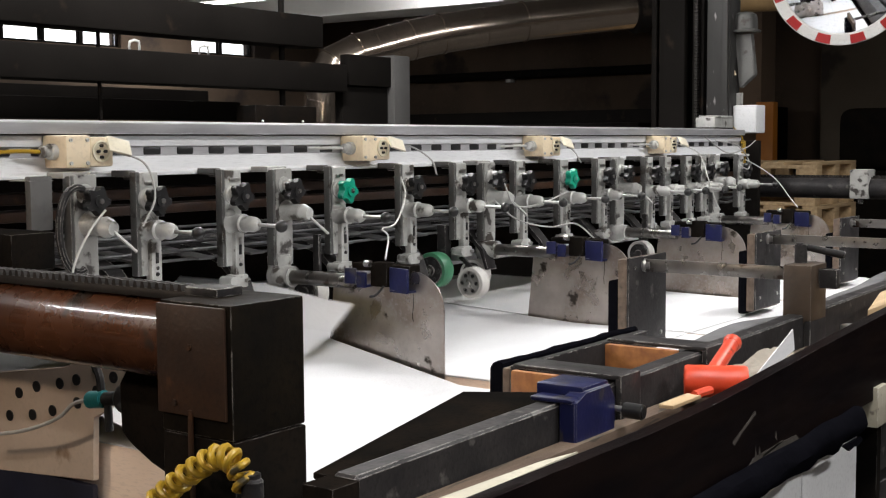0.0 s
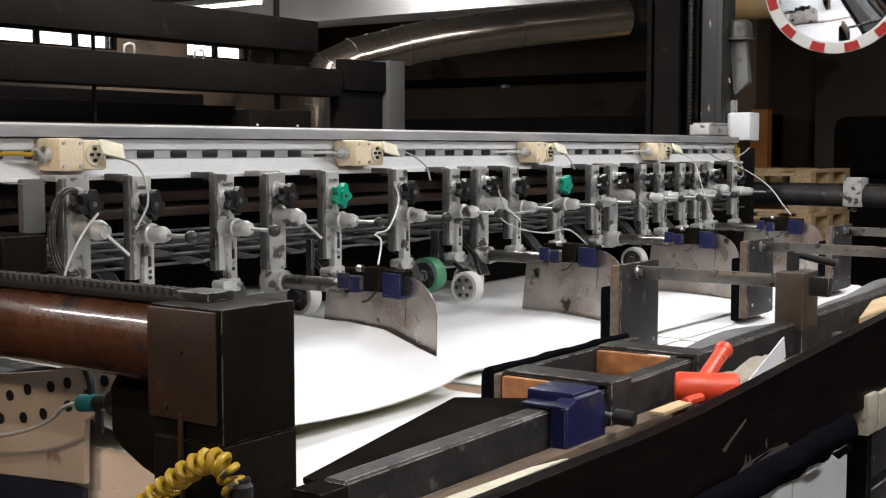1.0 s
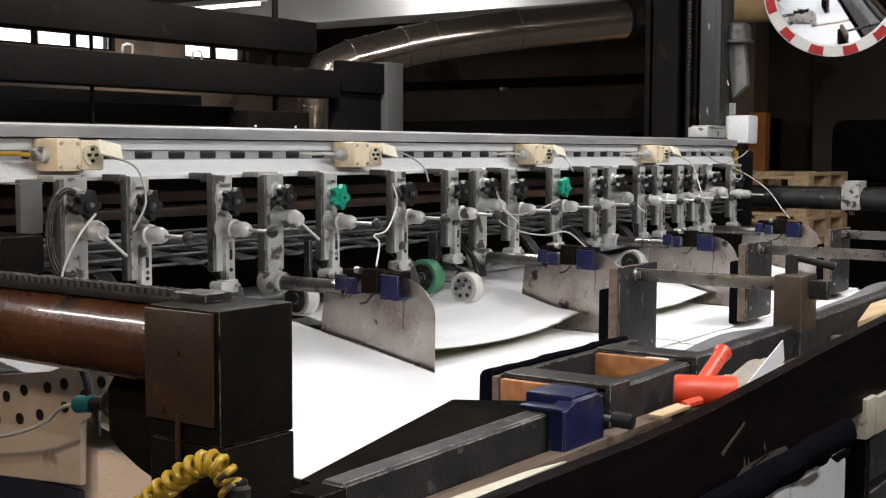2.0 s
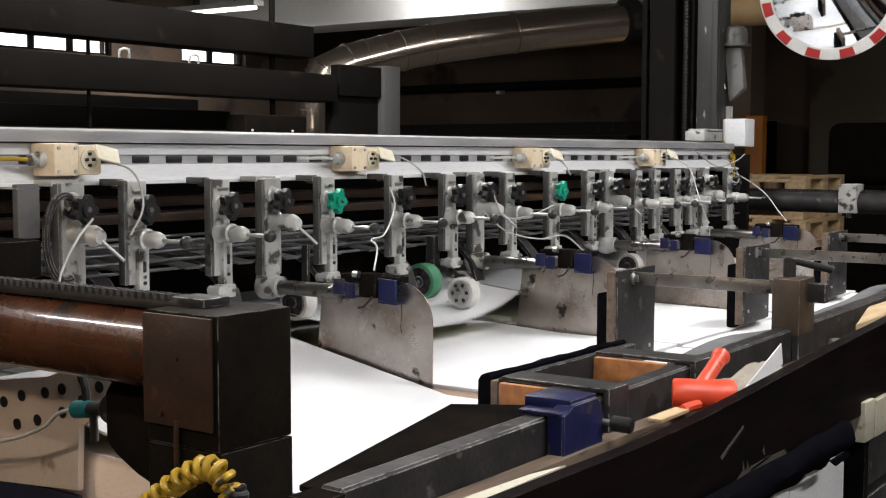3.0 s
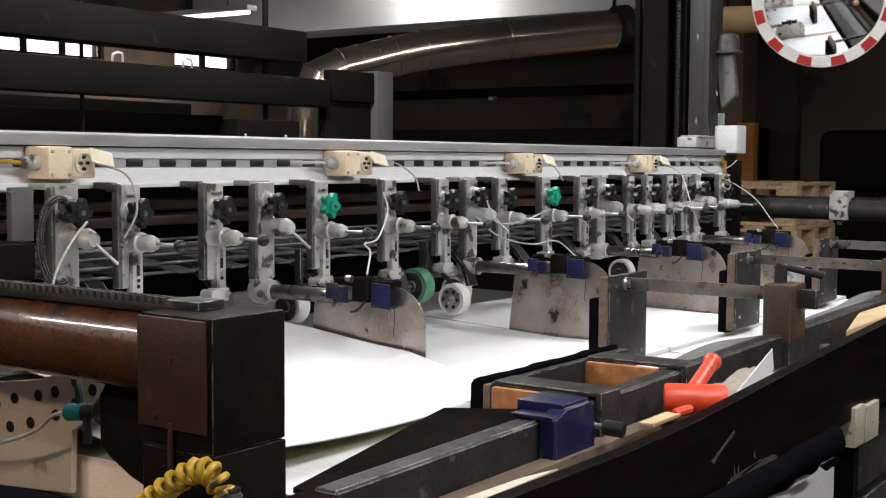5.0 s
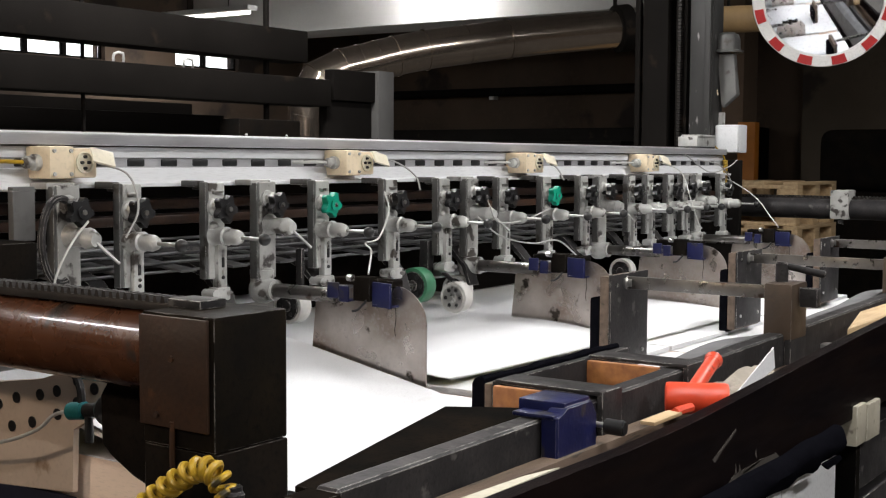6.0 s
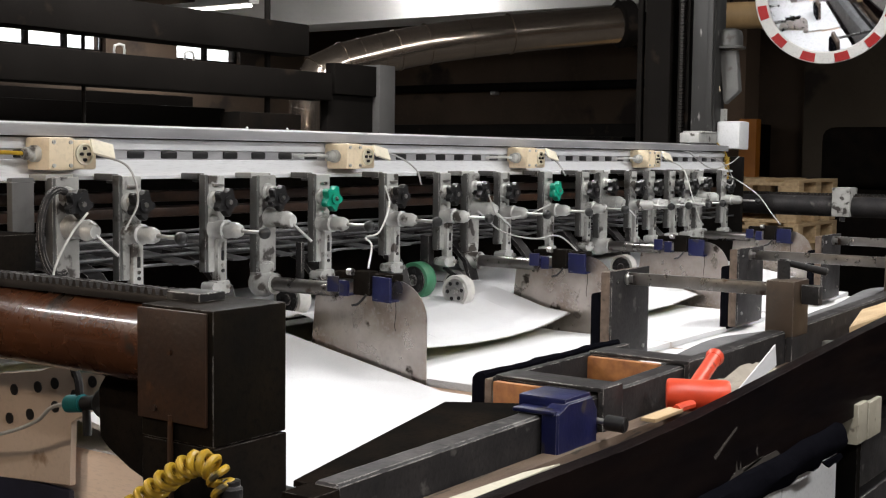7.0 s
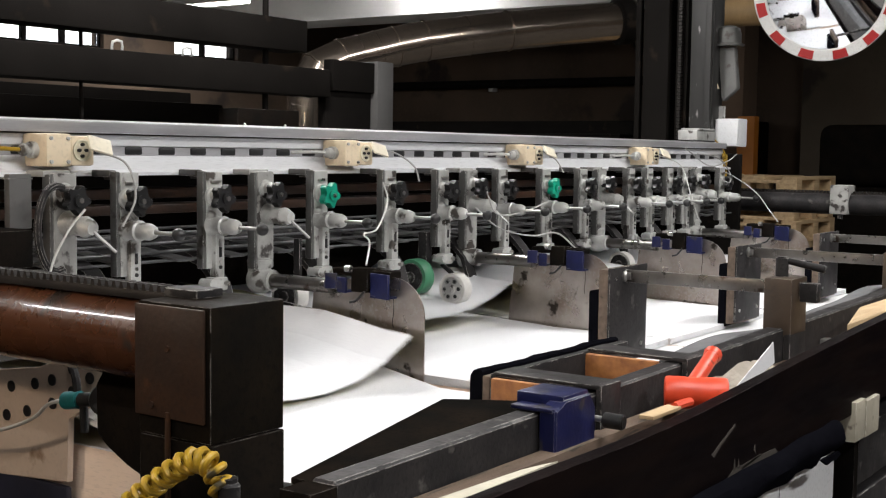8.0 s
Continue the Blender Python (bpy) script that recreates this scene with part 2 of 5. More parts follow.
def box(bm, x0, x1, y0, y1, z0, z1, bevel=0.0, turn=None, seg=2):
    """A box with rounded edges; turn: a matrix about its middle."""
    c = Vector(((x0 + x1) / 2, (y0 + y1) / 2, (z0 + z1) / 2))
    r = bmesh.ops.create_cube(bm, size=1.0)
    vs = r["verts"]
    bmesh.ops.scale(bm, verts=vs, vec=(abs(x1 - x0), abs(y1 - y0), abs(z1 - z0)))
    if bevel:
        es = list({e for v in vs for e in v.link_edges})
        rb = bmesh.ops.bevel(bm, geom=es, offset=bevel, segments=seg, affect="EDGES", profile=0.6)
        vs = list({v for f in rb["faces"] for v in f.verts} | {v for v in vs if v.is_valid})
    if turn is not None:
        bmesh.ops.transform(bm, verts=vs, matrix=turn)
    bmesh.ops.translate(bm, verts=vs, vec=c)
    return bm


def cyl(bm, a, b, r, r2=None, seg=20, bevel=0.0):
    a, b = Vector(a), Vector(b)
    d = b - a
    m = Matrix.Translation((a + b) / 2) @ d.to_track_quat("Z", "Y").to_matrix().to_4x4()
    res = bmesh.ops.create_cone(bm, cap_ends=True, segments=seg, radius1=r, radius2=r if r2 is None else r2, depth=d.length, matrix=m)
    if bevel:
        es = [e for v in res["verts"] for e in v.link_edges if len([f for f in e.link_faces if len(f.verts) > 4]) == 1]
        bmesh.ops.bevel(bm, geom=list(set(es)), offset=bevel, segments=2, affect="EDGES")
    return bm


def ball(bm, c, r, seg=16):
    bmesh.ops.create_uvsphere(bm, u_segments=seg, v_segments=seg // 2, radius=r, matrix=Matrix.Translation(c))
    return bm


def lathe(bm, base, axis, profile, seg=24):
    """Turns a profile of (radius, height) about the axis through base."""
    q = Vector(axis).to_track_quat("Z", "Y").to_matrix()
    rings = []
    for r, h in profile:
        rings.append([bm.verts.new(Vector(base) + q @ Vector((r * math.cos(2 * math.pi * k / seg), r * math.sin(2 * math.pi * k / seg), h))) for k in range(seg)])
    for a, b in zip(rings, rings[1:]):
        for k in range(seg):
            bm.faces.new((a[k], a[(k + 1) % seg], b[(k + 1) % seg], b[k]))
    bm.faces.new(rings[0][::-1])
    bm.faces.new(rings[-1])
    return bm


def prism(bm, outline, axis, lo, hi, bevel=0.0):
    """An outline of 2D points, drawn out along axis x, y or z from lo to hi."""
    def at(p, v):
        return {"x": (v, p[0], p[1]), "y": (p[0], v, p[1]), "z": (p[0], p[1], v)}[axis]
    lows = [bm.verts.new(at(p, lo)) for p in outline]
    highs = [bm.verts.new(at(p, hi)) for p in outline]
    n = len(outline)
    fs = [bm.faces.new(lows), bm.faces.new(highs[::-1])]
    for k in range(n):
        fs.append(bm.faces.new((lows[k], highs[k], highs[(k + 1) % n], lows[(k + 1) % n])))
    if bevel:
        es = list({e for f in fs for e in f.edges})
        bmesh.ops.bevel(bm, geom=es, offset=bevel, segments=1, affect="EDGES")
    return bm


def smooth_path(points, steps=8):
    """A Catmull-Rom curve through the points."""
    p = [Vector(q) for q in points]
    p = [p[0] * 2 - p[1]] + p + [p[-1] * 2 - p[-2]]
    out = []
    for i in range(1, len(p) - 2):
        for s in range(steps):
            t = s / steps
            out.append(0.5 * (2 * p[i] + (p[i + 1] - p[i - 1]) * t + (2 * p[i - 1] - 5 * p[i] + 4 * p[i + 1] - p[i + 2]) * t * t
                              + (3 * p[i] - p[i - 1] - 3 * p[i + 1] + p[i + 2]) * t ** 3))
    out.append(p[-2])
    return out


def tube(bm, points, r, seg=8, steps=8, curve=True):
    pts = smooth_path(points, steps) if curve else [Vector(q) for q in points]
    prev, rings = Vector((0.13, 0.29, 0.95)), []
    for i, p in enumerate(pts):
        d = (pts[min(i + 1, len(pts) - 1)] - pts[max(i - 1, 0)]).normalized()
        u = (prev - d * prev.dot(d)).normalized()
        prev = u
        v = d.cross(u)
        rings.append([bm.verts.new(p + (u * math.cos(2 * math.pi * k / seg) + v * math.sin(2 * math.pi * k / seg)) * r) for k in range(seg)])
    for a, b in zip(rings, rings[1:]):
        for k in range(seg):
            bm.faces.new((a[k], a[(k + 1) % seg], b[(k + 1) % seg], b[k]))
    bm.faces.new(rings[0][::-1])
    bm.faces.new(rings[-1])
    return bm


def B():
    return bmesh.new()


# ---- the hall ----
setting("floor", box(B(), -4, 17, -5, 14, -0.1, 0), CONCRETE, "dark worn concrete factory floor", "floor")
setting("ceiling", box(B(), -4.2, 17.2, -5.2, 14.2, 4.2, 4.4), CEILING, "dark grey hall ceiling", "ceiling")
setting("wall_south", box(B(), -4, 17, -5.2, -5, 0, 4.2), WALL, "grimy plaster factory wall", "wall")
setting("wall_west", box(B(), -4.2, -4, -5.2, 14.2, 0, 4.2), WALL, "grimy plaster factory wall", "wall")
setting("wall_east", box(B(), 13, 13.2, -5, 14.2, 0, 4.2), WALL, "grimy brown factory end wall", "wall")
wn = B()
box(wn, -4, 17, 10.5, 10.7, 0, 2.62)
box(wn, -4, 17, 10.5, 10.7, 2.92, 4.2)
box(wn, -4, 5.0, 10.5, 10.7, 2.62, 2.92)
box(wn, 8.76, 9.75, 10.5, 10.7, 2.62, 2.92)
box(wn, 10.75, 17, 10.5, 10.7, 2.62, 2.92)
setting("wall_north", wn, WALL, "grimy plaster factory wall below a strip window", "wall")

# ---- the machine's cross beam ----
BX0, BX1 = 0.2, 5.34
beam = thing("machine_beam", (2.8, 2.25, 1.54), "long grey aluminium machine beam with a row of slots", "machine beam")
bm = B()
prism(bm, [(2.185, 1.648), (2.34, 1.656), (2.34, 1.632), (2.20, 1.628), (2.185, 1.622)], "x", BX0, BX1, 0.002)
part("top_flange", bm, ALU_TOP, beam, "worn aluminium top flange")
bm = B()
prism(bm, [(2.20, 1.620), (2.32, 1.620), (2.32, 1.596), (2.205, 1.596)], "x", BX0, BX1, 0.001)
part("upper_face", bm, ALU, beam)
bm = B()
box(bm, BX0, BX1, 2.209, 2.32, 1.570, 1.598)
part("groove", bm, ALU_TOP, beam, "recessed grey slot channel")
bm = B()
prism(bm, [(2.192, 1.574), (2.32, 1.574), (2.32, 1.531), (2.163, 1.531), (2.163, 1.539), (2.188, 1.543)], "x", BX0, BX1, 0.001)
part("lower_face", bm, ALU, beam)
for k in range(50):
    sx = 0.3 + k * 0.1
    bm = B()
    box(bm, sx, sx + 0.05, 2.2055, 2.22, 1.5765, 1.5945, 0.0045)
    part("slot", bm, BLACK_PLASTIC, beam, "dark rounded slot")

# ---- body behind and under the beam ----
body = thing("sheet_cutter", (3, 2.9, 0), "dark steel sheet cutter body with feed rails", "machine")
part("back_panel", box(B(), 0.0, 5.34, 2.42, 2.46, 1.22, 1.64), BLACK_PAINT, body)
part("feed_rail", box(B(), 0.1, 5.3, 2.24, 2.30, 1.475, 1.50, 0.004), CHEEK, body)
part("feed_rail", box(B(), 0.1, 5.3, 2.22, 2.30, 1.44, 1.462, 0.004), CHEEK, body)
part("base", box(B(), 0.1, 5.3, 2.4, 3.4, 0, 0.85, 0.01), BLACK_PAINT, body)
part("hood", box(B(), 0.1, 5.3, 2.5, 3.4, 1.5, 1.6, 0.01), BLACK_PAINT, body)
for y, z, r in ((2.23, 1.405, 0.005), (2.21, 1.390, 0.006), (2.19, 1.374, 0.005), (2.165, 1.356, 0.006), (2.14, 1.338, 0.005)):
    part("guide_rod", cyl(B(), (0.3, y, z), (5.3, y, z), r * 0.7, seg=12), ROLLER, body, "thin dull steel guide rod")
part("roller_shaft", cyl(B(), (0.2, 2.3, 1.36), (5.3, 2.3, 1.36), 0.03), DARK_STEEL, body)
for k in range(24):
    x = 1.3 + k * 0.165
    part("belt", box(B(), x, x + 0.05, 2.1, 2.4, 1.352, 1.358, 0.002, Matrix.Rotation(radians(6), 4, "X")), ROLLER, body, "grey transport belt")
part("end_plate", box(B(), 5.34, 5.37, 2.12, 3.2, 0.2, 1.60, 0.006), GIRDER, body)

# ---- clamps on the beam ----


def star_knob(x, y, z, r, material, parent, name="knob", label=""):
    """A five-lobed hand knob that faces -y."""
    n = 60
    pts = []
    for k in range(n):
        a = 2 * math.pi * k / n
        rr = r * (0.79 + 0.21 * math.tanh(1.6 * math.cos(5 * a + 0.5)) / 0.92)
        pts.append((x + rr * math.cos(a), z + rr * math.sin(a)))
    bm = B()
    prism(bm, pts, "y", y, y + 0.02, 0.0025)
    cyl(bm, (x, y - 0.006, z), (x, y + 0.002, z), r * 0.42, r * 0.36)
    cyl(bm, (x, y + 0.019, z), (x, y + 0.045, z), r * 0.38)
    kn = part(name, bm, material, parent, label, smooth=30)
    part("nut", cyl(B(), (x, y - 0.009, z), (x, y - 0.003, z), r * 0.18, seg=6), STEEL, kn, "small steel nut")
    return kn


def clamp(knob_material, knob_label, label):
    """A press-down clamp: casting, knob, boss, rod with ball, slotted arm and foot. Its zero is the top of the plate's middle."""
    c = thing("sheet_clamp", (0, 0, 0), label, "machine clamp", "clamps along the beam")
    bm = B()
    box(bm, -0.020, 0.030, -0.026, -0.012, -0.125, 0.0, 0.003)
    box(bm, -0.020, 0.010, -0.026, -0.012, -0.222, -0.12, 0.003)
    part("plate", bm, CAST, c)
    part("flank", box(B(), -0.030, -0.0195, -0.024, -0.003, -0.222, 0.002, 0.003), CAST_SIDE, c, "dark dirty side of the casting, shaded in its colour")
    bm = B()
    box(bm, -0.031, -0.012, -0.004, 0.055, -0.010, 0.005, 0.003)
    box(bm, -0.019, 0.028, -0.011, 0.03, -0.016, -0.004, 0.002)
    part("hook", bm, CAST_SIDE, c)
    part("slot_mark", box(B(), -0.010, 0.022, -0.031, -0.025, -0.026, -0.018, 0.0025), STEEL, c, "bright milled slot")
    bm = lathe(B(), (-0.002, -0.024, -0.056), (0, -1, 0), [(0.023, 0), (0.0215, 0.006), (0.015, 0.010), (0.0145, 0.024)])
    bmesh.ops.create_uvsphere(bm, u_segments=16, v_segments=8, radius=0.017, matrix=Matrix.Translation((-0.002, -0.030, -0.054)))
    part("knob_boss", bm, CAST, c)
    star_knob(0.002, -0.066, -0.060, 0.034, knob_material, c, "knob", knob_label)
    bm = lathe(B(), (0.0, -0.022, -0.122), (0, -1, -0.02), [(0.027, 0), (0.024, 0.008), (0.0205, 0.014), (0.0205, 0.034), (0.0225, 0.037), (0.0225, 0.041), (0.0185, 0.044), (0.018, 0.072), (0.014, 0.083), (0.007, 0.088)])
    bmesh.ops.create_uvsphere(bm, u_segments=12, v_segments=8, radius=0.015, matrix=Matrix.Translation((-0.006, -0.024, -0.103)))
    part("barrel", bm, CAST, c)
    part("rod", cyl(B(), (0, -0.10, -0.1235), (0, -0.175, -0.1250), 0.0045, seg=10), ROD, c, "bright steel rod")
    part("ball_grip", ball(B(), (0, -0.180, -0.1252), 0.0142), BLACK_PLASTIC, c, "black ball grip")
    bm = B()
    box(bm, -0.003, 0.025, -0.038, -0.018, -0.25, -0.135, 0.003)
    arm = part("slotted_arm", bm, CAST, c)
    part("arm_slot", box(B(), 0.007, 0.015, -0.0405, -0.036, -0.196, -0.172, 0.002), BLACK_PLASTIC, arm, "dark slot")
    for zz in (-0.158, -0.168, -0.206, -0.219):
        part("screw", cyl(B(), (0.011, -0.0405, zz), (0.011, -0.036, zz), 0.0045, seg=10), BLACK_PLASTIC if zz < -0.21 else STEEL, arm)
    bm = B()
    box(bm, -0.014, 0.028, -0.046, -0.014, -0.272, -0.242, 0.004)
    box(bm, -0.030, -0.010, -0.038, -0.018, -0.264, -0.246, 0.003)
    cyl(bm, (-0.022, -0.050, -0.255), (-0.022, -0.012, -0.255), 0.011, seg=14)
    foot = part("foot", bm, CAST, c)
    part("foot_bolt", cyl(B(), (0.020, -0.056, -0.256), (0.020, -0.044, -0.256), 0.006, seg=6), STEEL, foot)
    part("press_finger", box(B(), -0.006, 0.006, -0.030, 0.012, -0.285, -0.266, 0.002), STEEL, c)
    return c


def pipe_bracket():
    """A heavier casting with a collar below, from which a round arm reaches forward."""
    c = thing("arm_bracket", (0, 0, 0), "heavy worn grey casting with a round forward arm", "machine bracket", "arm brackets along the beam")
    bm = B()
    box(bm, -0.026, 0.032, -0.022, 0.0, -0.235, 0.0, 0.005)
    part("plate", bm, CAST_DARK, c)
    part("flank", box(B(), -0.034, -0.0255, -0.020, 0.004, -0.235, -0.002, 0.003), CAST_SIDE, c, "dark dirty side of the casting, shaded in its colour")
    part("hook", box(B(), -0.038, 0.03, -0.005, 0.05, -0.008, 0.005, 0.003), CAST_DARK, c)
    bm = lathe(B(), (0.0, -0.020, -0.04), (0, -1, 0), [(0.021, 0), (0.020, 0.006), (0.015, 0.010), (0.014, 0.03)])
    part("knob_boss", bm, CAST, c)
    star_knob(0.002, -0.066, -0.054, 0.032, BLACK_PLASTIC, c)
    bm = lathe(B(), (0.008, -0.020, -0.103), (0.06, -1, -0.08), [(0.026, 0), (0.023, 0.012), (0.0205, 0.018), (0.020, 0.05), (0.0225, 0.053), (0.021, 0.060), (0.014, 0.075)])
    part("barrel", bm, CAST, c)
    part("lever", cyl(B(), (0.013, -0.088, -0.112), (0.045, -0.125, -0.158), 0.0035, seg=8), ROD, c, "thin steel lever")
    bm = B()
    lathe(bm, (0, 0.012, -0.262), (0, -1, 0), [(0.03, 0), (0.034, 0.006), (0.034, 0.03), (0.03, 0.04), (0.026, 0.046), (0.026, 0.062)])
    cyl(bm, (0, -0.004, -0.28), (0, -0.004, -0.21), 0.026, 0.03, bevel=0.004)
    part("collar", bm, CAST, c)
    part("arm", cyl(B(), (0, -0.02, -0.262), (0, -0.245, -0.262), 0.0175, seg=24, bevel=0.002), ARM_STEEL, c, "round dull steel arm")
    part("arm_bolt", cyl(B(), (0, -0.24, -0.262), (0, -0.252, -0.262), 0.008, seg=6), STEEL, c)
    return c


CZ, CY = 1.540, 2.105
first = clamp(BLACK_PLASTIC, "black star-shaped hand knob", "grey cast clamp with a black star knob")
green = clamp(GREEN_PLASTIC, "bright green star-shaped hand knob", "grey cast clamp with a bright green star knob")
xs = [1.797, 2.047, 2.713, 2.967, 3.290, 3.812, 4.18, 4.335, 4.52, 4.66, 5.04]
for x in xs[1:]:
    copy_thing(first, pose(x, CY, CZ))
first.location = (xs[0], CY, CZ)
copy_thing(green, pose(3.557, CY, CZ))
green.location = (2.422, CY, CZ)
bracket = pipe_bracket()
for x in (3.124, 3.96, 4.80):
    copy_thing(bracket, pose(x, CY, CZ))
bracket.location = (2.224, CY, CZ)
first_b = copy_thing(bracket, pose(1.635, CY, CZ))

stub = thing("stub_plate", (1.544, 2.11, 1.48), "bare scuffed steel plate hung on the beam", "steel plate")
part("plate", box(B(), 1.518, 1.570, 2.10, 2.118, 1.43, 1.538, 0.003), POST_PAINT, stub)
part("hook", box(B(), 1.515, 1.573, 2.10, 2.165, 1.528, 1.5305, 0.001), CAST_DARK, stub)

# ---- dividers between the lanes ----


def divider(x):
    d = thing("lane_divider", (x, 1.85, 1.29), "stained sheet steel divider hung from blue clamp blocks", "divider plate", "lane dividers")
    pts = [(1.965, 0.98), (1.612, 0.98), (1.612, 1.225)]
    for k in range(9):
        a = radians(180 - 10 * k - 5)
        pts.append((1.702 + 0.09 * math.cos(a), 1.225 + 0.085 * math.sin(a)))
    pts += [(1.80, 1.305), (1.935, 1.265)]
    part("plate", prism(B(), pts, "x", x - 0.0015, x + 0.0015), SHEET_STEEL, d)
    bm = B()
    box(bm, x - 0.03, x + 0.004, 1.752, 1.80, 1.272, 1.328, 0.004)
    box(bm, x - 0.012, x + 0.03, 1.70, 1.87, 1.305, 1.322, 0.004)
    part("clamp_block", bm, BLACK_PAINT, d, "black clamp body")
    for y0, y1, z0, z1, dx, tilt in ((1.838, 1.868, 1.276, 1.312, 0.036, 8), (1.800, 1.826, 1.270, 1.306, 0.045, 0), (1.684, 1.748, 1.262, 1.318, 0.030, -14)):
        bm = B()
        box(bm, x - dx - 0.003, x - dx + 0.003, y0, y1, z0, z1, 0.001, Matrix.Rotation(radians(tilt), 4, "Z"))
        box(bm, x - dx, x - 0.002, y0 + 0.004, y1 - 0.004, z0, z0 + 0.005, 0.001)
        part("blue_jaw", bm, BLUE_PAINT, d, "blue painted steel jaw")
    part("drip", tube(B(), [(x - 0.0016, 1.698, 1.262), (x - 0.0016, 1.697, 1.235), (x - 0.0016, 1.700, 1.21), (x - 0.0016, 1.698, 1.195)], 0.0009, 6), BLACK_PAINT, d, "dark oil run")
    part("bolt", cyl(B(), (x - 0.035, 1.795, 1.325), (x - 0.035, 1.81, 1.325), 0.008), STEEL, d)
    part("lever", tube(B(), [(x - 0.03, 1.76, 1.275), (x - 0.04, 1.775, 1.255), (x - 0.045, 1.79, 1.25)], 0.003), BLACK_PLASTIC, d)
    return d


LANES = [2.235, 3.136, 3.964, 4.806]
for x in LANES:
    divider(x)

# ---- piles of sheets ----
TOPS = [1.062, 1.074, 1.070, 1.070]
FRONT = [1.20, 1.43, 1.44, 1.46]
lanes = [(1.43, 2.222), (2.250, 3.121), (3.151, 3.949), (3.979, 4.791)]


def pile_body(x0, x1, y0, y1, z0, z1, n):
    """One solid pile whose sides waver as the sheets lie a little off each other."""
    bm = B()
    rings = []
    for k in range(n + 1):
        for half in (0, 1):
            z = z0 + (z1 - z0) * min(k + half * 0.9, n) / n
            if half == 0:
                i, j = random.uniform(-0.0002, 0.0002), random.uniform(-0.0002, 0.0002)
            rings.append([bm.verts.new((x + i, y + j, z)) for x, y in ((x0, y0), (x1, y0), (x1, y1), (x0, y1))])
    for a, b in zip(rings, rings[1:]):
        for k in range(4):
            bm.faces.new((a[k], a[(k + 1) % 4], b[(k + 1) % 4], b[k]))
    bm.faces.new(rings[0][::-1])
    bm.faces.new(rings[-1])
    return bm


for (x0, x1), ztop, yf in zip(lanes, TOPS, FRONT):
    yb = yf + 0.885
    pl = thing("paper_pile", ((x0 + x1) / 2, 1.6, 0.16), "tall neat pile of white paper sheets", "paper pile", "piles of sheets")
    part("pile_body", pile_body(x0 + 0.006, x1 - 0.006, min(yf, 1.22), yb, 0.16, ztop, 7), PAPER_EDGE, pl, "pinkish white cut edges of the sheets")
    part("top_sheet", box(B(), x0 + 0.006, x1 - 0.006, min(yf, 1.22), yb, ztop + 0.0002, ztop + 0.002), PAPER, pl)
    pal = thing("pile_pallet", ((x0 + x1) / 2, 1.6, 0), "pale pine pallet under a pile of paper", "pallet", "pallets under the piles")
    for k in range(3):
        part("runner", box(B(), x0, x1, yf + 0.02 + k * 0.37, yf + 0.12 + k * 0.37, 0, 0.14, 0.003), PALE_WOOD, pal)
    part("deck", box(B(), x0, x1, yf, yb, 0.14, 0.16, 0.003), PALE_WOOD, pal)

# ---- front rail, board and near frame ----
rail = thing("guide_rail", (3.0, 0.97, 1.15), "dark square steel guide rail with worn edges", "steel rail")
part("tube", prism(B(), [(1.13, 1.122), (6.2, 1.183), (6.2, 1.261), (1.13, 1.200)], "y", 0.945, 0.983, 0.004), DARK_STEEL, rail)
part("gusset", prism(B(), [(1.135, 0.985), (1.135, 1.02), (1.653, 1.155), (1.72, 1.045), (1.72, 0.985)], "z", 1.185, 1.193, 0.001), BLACK_PAINT, rail, "black triangular gusset plate")
part("rail_end", box(B(), 1.08, 1.13, 0.94, 0.99, 1.10, 1.197, 0.004), BLACK_PAINT, rail)
for y in (1.0, 5.9):
    part("leg", box(B(), y + 0.2, y + 0.28, 0.95, 0.98, 0, 1.13, 0.004), DARK_STEEL, rail)

board = thing("front_board", (3, 0.8, 1.1), "long dark stained wooden front board", "wooden board")
top_line = [(5.5, 1.352), (2.84, 1.238), (2.6, 1.229), (2.26, 1.214), (1.98, 1.200), (1.76, 1.191), (1.57, 1.189), (1.24, 1.193), (0.85, 1.197)]
part("board", prism(B(), [(0.85, 1.045), (5.5, 1.075)] + top_line, "y", 0.775, 0.80, 0.002), BOARD, board)
part("ledge", box(B(), 0.85, 5.5, 0.802, 0.94, 1.09, 1.105, 0.002), WOOD, board, "wooden ledge behind the board")
part("inner_strip", box(B(), 0.9, 5.5, 0.905, 0.94, 1.105, 1.15, 0.003), WOOD, board, "grey weathered wood strip")
part("top_strip", box(B(), 1.0, 5.5, 0.803, 0.825, 1.105, 1.172, 0.003), WOOD, board)

SCUFF = mat("scuffed_bare_wood", (0.04, 0.032, 0.026), 0.8, amount=0.4, scale=30, bump=0.3)
for pts in ([(1.86, 1.118), (1.955, 1.152), (1.958, 1.147), (1.90, 1.126), (1.868, 1.111)], [(1.955, 1.072), (1.958, 1.092), (1.964, 1.074)], [(1.972, 1.072), (1.976, 1.088), (1.982, 1.073)], [(1.99, 1.070), (2.08, 1.078), (2.08, 1.074), (1.99, 1.066)],
            [(2.045, 1.09), (2.05, 1.10), (2.055, 1.082)], [(1.55, 1.09), (1.56, 1.10), (1.565, 1.086)],
            [(1.915, 1.06), (1.951, 1.074), (2.052, 1.076), (2.149, 1.074), (2.164, 1.064), (2.053, 1.065), (1.964, 1.062)]):
    part("scuff", prism(B(), pts, "y", 0.7744, 0.7752), SCUFF, board, "scuffed bare wood patch")

